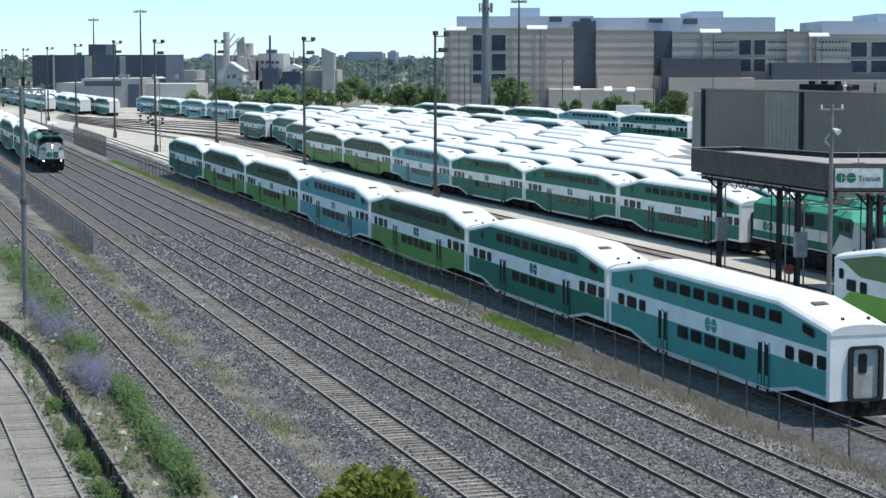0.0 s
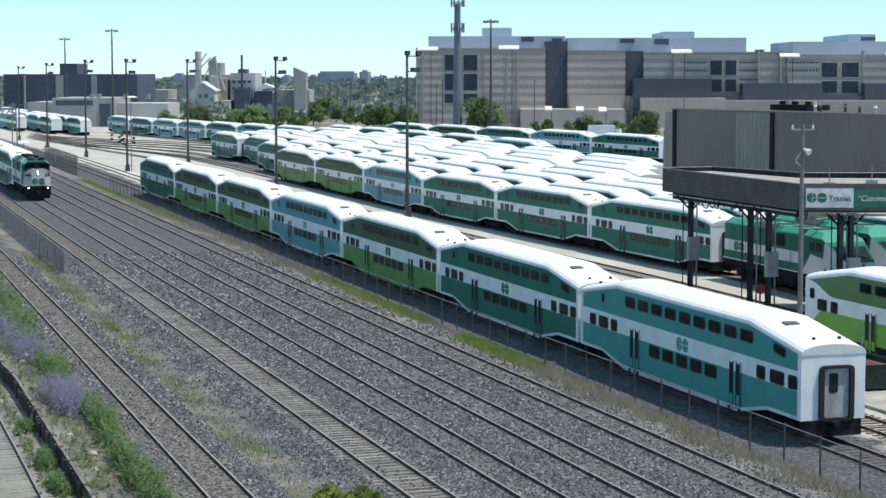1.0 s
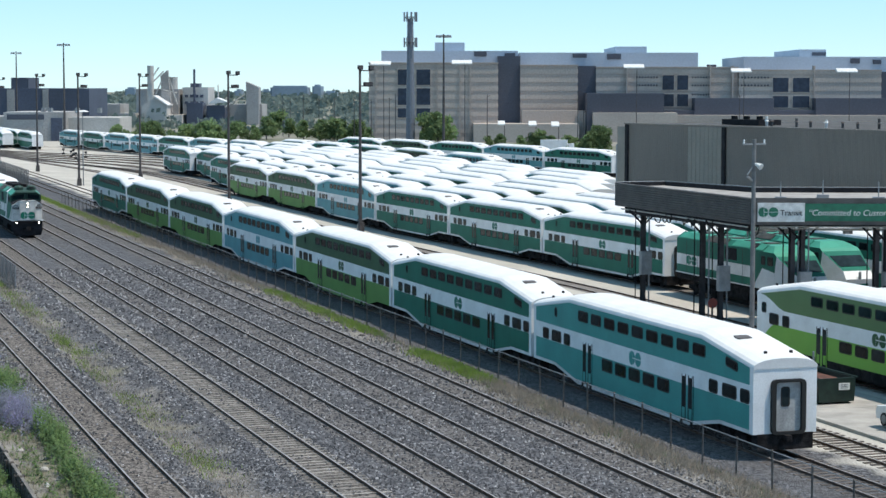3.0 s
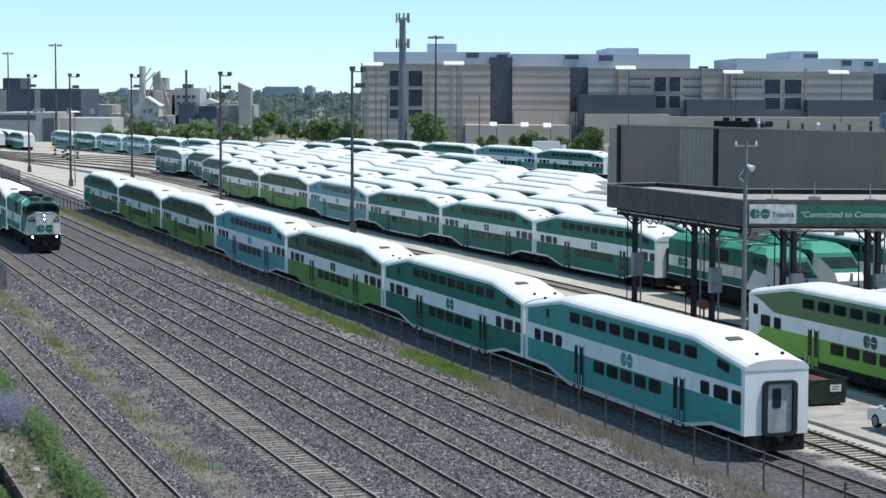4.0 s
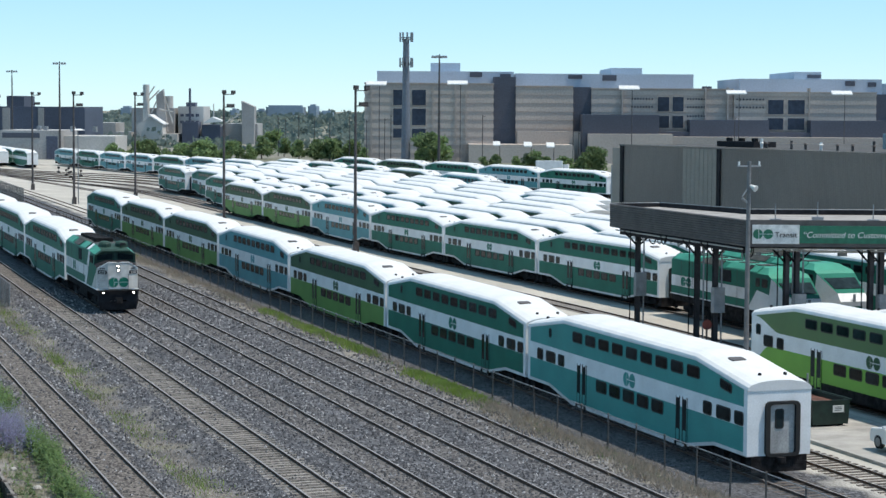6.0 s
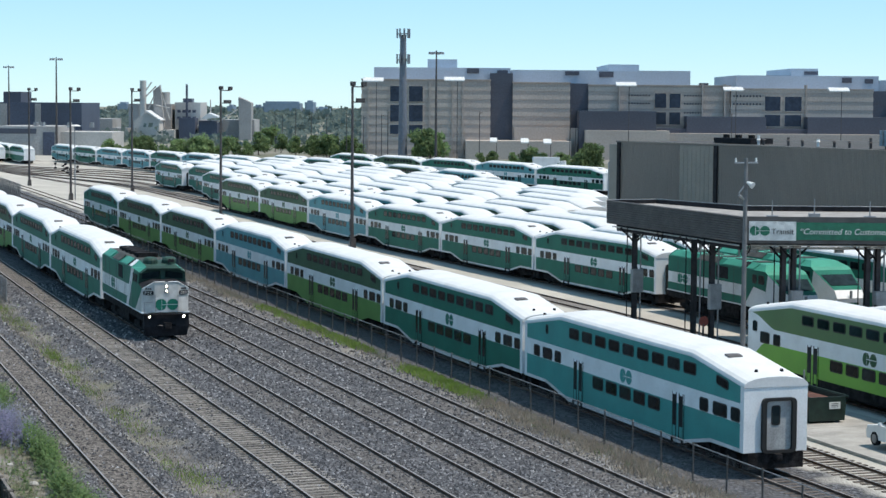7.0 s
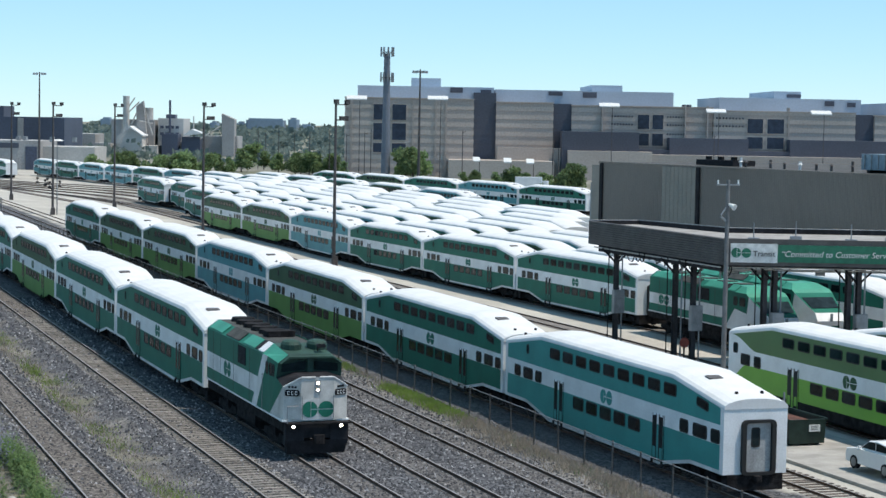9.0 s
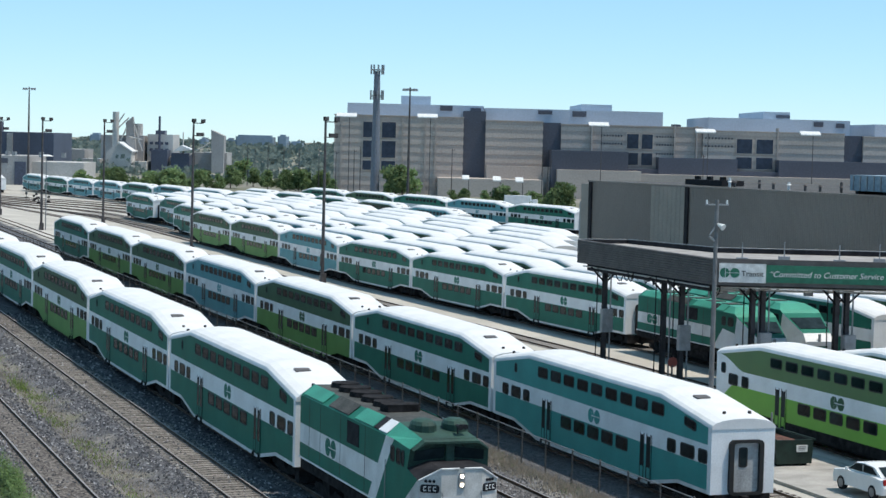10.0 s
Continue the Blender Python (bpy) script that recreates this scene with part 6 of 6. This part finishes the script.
# ---- small things in the yard ----
def pavement():
    for i in range(14):
        y = 30 + 8 * i
        z = level(49, y) - 0.19
        ob = Shape().box(46.6, 52.6, y, y + 7.97, z - 0.1, z + 0.13, bevel=0.03)
        s = ob.mesh("slab", CONCRETE)
        part("slab", s, None, PAVE)
    part("kerb", Shape().box(46.35, 46.6, 30, 142, -1.2, -0.72, bevel=0.03), CONCRETE, PAVE)


PAVE = tagged(new("pavement"), "pale worn concrete access road in slabs", "pavement", kind="structure")
pavement()


def dumpster():
    t = thing("dumpster", "dark green open steel skip with a white notice", "skip", at=pose(49.55, 89.2, -0.81))
    t.scale = (0.92, 1.0, 0.74)
    m = mat("chipped dark green steel", (0.016, 0.038, 0.03), 0.5, 0.1, 0.2, 2, 20)
    s = Shape()
    prof = [(-1.05, 0.15), (1.05, 0.15), (1.15, 1.75), (1.05, 1.75), (0.97, 0.25), (-0.97, 0.25), (-1.05, 1.75), (-1.15, 1.75)]
    s.stack([[(a, y, b) for a, b in prof] for y in (-1.9, 1.9)])
    part("bin", s, m, t)
    for y in (-1.95, 1.85):
        part("end_plate", Shape().stack([[(a, y, b) for a, b in ((-1.05, 0.15), (1.05, 0.15), (1.15, 1.75), (-1.15, 1.75))], [(a, y + 0.1, b) for a, b in ((-1.05, 0.15), (1.05, 0.15), (1.15, 1.75), (-1.15, 1.75))]]), m, t)
    for x in (-1.17, 1.17):
        part("rim", Shape().box(x - 0.06, x + 0.06, -2, 2, 1.7, 1.82), m, t)
    for y in (-1.5, -0.5, 0.5, 1.5):
        part("stiffener", Shape().stack([[(-1.07, y, 0.2), (-1.15, y, 0.2), (-1.23, y, 1.7), (-1.15, y, 1.7)], [(-1.07, y + 0.1, 0.2), (-1.15, y + 0.1, 0.2), (-1.23, y + 0.1, 1.7), (-1.15, y + 0.1, 1.7)]]), m, t)
    n = Shape().box(0.1, 0.75, -2.0, -1.95, 0.95, 1.4, 0)
    for z in (1.06, 1.17, 1.28):
        n.box(0.2, 0.62, -2.004, -2.0, z, z + 0.04, 1)
    part("notice", n, [SIGNW, BLACK], t, "white notice")
    for x in (-0.8, 0.8):
        for y in (-1.6, 1.6):
            part("roller", Shape().rod((x - 0.1, y, 0.1), (x + 0.1, y, 0.1), 0.1, sides=10), UNDER, t)
    part("rusty_load", Shape().box(-0.95, 0.95, -1.8, 1.8, 1.2, 1.45, bevel=0.2), mat("rusty scrap", (0.16, 0.07, 0.05), 0.9, 0, 0.3, 2, 12, 0.5), t, "reddish rusty scrap")


def hatchback():
    t = CAR = thing("parked_car", "white hatchback car parked on the access road", "car", at=pose(48.9, 78.9, -0.68))
    paint = mat("white car paint", (0.78, 0.79, 0.8), 0.25, 0, 0.02, 0.5, 5)
    low = [(-2.1, 0.28), (-2.16, 0.62), (-2.05, 0.86), (-1.2, 0.98), (1.55, 1.02), (2.05, 0.95), (2.14, 0.6), (2.08, 0.28)]
    s = Shape()
    rings = []
    for x, k in ((-0.88, 0.96), (-0.8, 1.0), (0.8, 1.0), (0.88, 0.96)):
        rings.append([(x, -a * k, 0.28 + (b - 0.28) * (1.0 if abs(x) < 0.85 else 0.97)) for a, b in low])
    s.stack(rings)
    part("body", s, paint, t)
    roof = [(-1.2, 0.97), (-0.35, 1.42), (0.4, 1.5), (1.25, 1.42), (1.85, 1.02)]
    s = Shape().stack([[(x, -a, b - (0.0 if abs(x) < 0.7 else 0.04)) for a, b in roof] for x in (-0.72, -0.62, 0.62, 0.72)])
    part("roof", s, paint, t)
    for sx in (-1, 1):
        for pts in (((-0.95, 1.03), (-0.32, 1.37), (0.22, 1.41), (0.22, 1.05)), ((0.3, 1.05), (0.3, 1.41), (1.05, 1.37), (1.45, 1.07))):
            part("side_window", Shape().stack([[(sx * 0.735, -a, b) for a, b in pts], [(sx * 0.72, -a, b) for a, b in pts]]), GLASS, t)
    for a0, a1, b0, b1 in ((-1.2, -0.4, 1.0, 1.41), (1.3, 1.84, 1.4, 1.05)):
        part("windscreen", Shape().stack([[(-0.58, -a0, b0 + 0.02), (0.58, -a0, b0 + 0.02), (0.55, -a1, b1 + 0.02), (-0.55, -a1, b1 + 0.02)], [(-0.58, -a0, b0), (0.58, -a0, b0), (0.55, -a1, b1), (-0.55, -a1, b1)]]), GLASS, t)
    for y in (1.32, -1.32):
        for sx in (-1, 1):
            w = part("wheel", Shape().rod((-0.1, 0, 0), (0.1, 0, 0), 0.315, sides=18), BLACK, t, "black tyre", pose(sx * 0.8, y, 0.315))
            part("rim", Shape().rod((sx * 0.1, 0, 0), (sx * 0.115, 0, 0), 0.21, sides=14), GREYM, w, "grey alloy rim")
    for sx in (-1, 1):
        part("headlight", Shape().box(sx * 0.62 - 0.16, sx * 0.62 + 0.16, 2.02, 2.12, 0.62, 0.76, bevel=0.03), GREYM, t)
        part("tail_light", Shape().box(sx * 0.7 - 0.1, sx * 0.7 + 0.1, -2.12, -2.04, 0.72, 0.98, bevel=0.02), mat("red lamp", (0.4, 0.02, 0.02), 0.3), t)
        part("mirror", Shape().box(sx * 0.92 - 0.08, sx * 0.92 + 0.08, 0.75, 0.88, 0.98, 1.12, bevel=0.03), paint, t)
    return CAR


dumpster()
CAR = hatchback()
rc = random.Random(6)
for px in (646, 668, 690, 726, 742, 860, 884, 902, 930, 1008):
    d = 505 + rc.uniform(-12, 22)
    q = yard(lot(px, d), d)
    ob = copy_thing(CAR, pose(q.x, q.y, level(q.x, q.y) - 0.13, 0, 0, -108 + rc.choice((0, 180))))
    ob["label"] = "white car parked behind the yard"
t = thing("hose_post", "thin grey post with a small white box beside the track", "post", at=pose(47.2, 85.4, -0.95))
part("post", Shape().rod((0, 0, 0), (0, 0, 3.1), 0.06, 0.05), GREYM, t)
part("box", Shape().box(-0.14, 0.14, -0.1, 0.1, 1.9, 2.2, bevel=0.03), SIGNW, t, "small white box")
for x, y in ((69.0, 488), (70.5, 512), (67.5, 470), (72, 505), (66, 455), (71, 478)):
    t = thing("switch_stand", "small dark switch stand beside the ladder tracks", "switch stand", "switch stands", pose(x, y, level(x, y) - 0.19))
    part("stand", Shape().box(-0.35, 0.35, -0.3, 0.3, 0, 0.5, bevel=0.05).rod((0, 0, 0.5), (0, 0, 1.3), 0.06), BLACK, t)
    part("target", Shape().box(-0.3, 0.3, -0.03, 0.03, 1.1, 1.6), BLACK, t)
for px, d, w, h, m, lab in ((963, 500, 3.3, 2.6, WHITE, "white box truck body"), (622, 480, 2.4, 2.4, WHITE, "white box van"), (745, 500, 2.2, 2.0, GREYM, "grey van")):
    q = yard(lot(px, d), d)
    t = thing("box_truck", lab + " parked behind the yard", "truck", at=pose(q.x, q.y, level(q.x, q.y) + 0.35, 0, 0, -18))
    part("cargo_box", Shape().box(-w, w, -1.2, 1.2, 0.5, 0.5 + h, bevel=0.08), m, t)
    part("truck_cab", Shape().box(w, w + 1.6, -1.1, 1.1, 0.4, 0.4 + h * 0.7, bevel=0.25), m, t)
    for a in (-w + 0.8, w + 0.6):
        for b in (-1.0, 1.0):
            part("wheel", Shape().rod((a, b - 0.12, 0.0), (a, b + 0.12, 0.0), 0.45, sides=14), UNDER, t)
BRICKRED = mat("red-brown painted steel", (0.16, 0.07, 0.05), 0.8, 0, 0.2, 0.5, 6)
for px in (806, 826, 838):
    q = yard(lot(px, 490), 490)
    t = thing("shipping_container", "red-brown steel container behind the yard", "container", "containers", pose(q.x, q.y, level(q.x, q.y) - 0.19, 0, 0, -18.7))
    part("shell", Shape().box(-1.25, 1.25, -3, 3, 0.1, 2.6), BRICKRED, t)
    for i in range(9):
        part("rib", Shape().box(-1.15 + 0.27 * i, -1.03 + 0.27 * i, -3.06, -3, 0.2, 2.5), BRICKRED, t)


t = thing("stop_disc", "red round stop disc on a short post by the canopy", "sign", at=pose(58.6, 119.6, -0.95))
part("post", Shape().rod((0, 0, 0), (0, 0, 1.3), 0.05), POSTM, t)
part("disc", Shape().rod((0, -0.03, 1.5), (0, 0.0, 1.5), 0.34, 0.34, 16), mat("faded red enamel", (0.3, 0.06, 0.04), 0.6), t, "faded red disc")


# ---- what moves ----
def motions():
    """The train runs towards the bridge, gathering speed a little."""
    times = [0.5 * i for i in range(21)]
    for ob, back in MOVING:
        walk(ob, [(t, pose(MAIN["c"], 252.6 - 17.4 * t - 0.138 * t * t + back, 0)) for t in times])


motions()
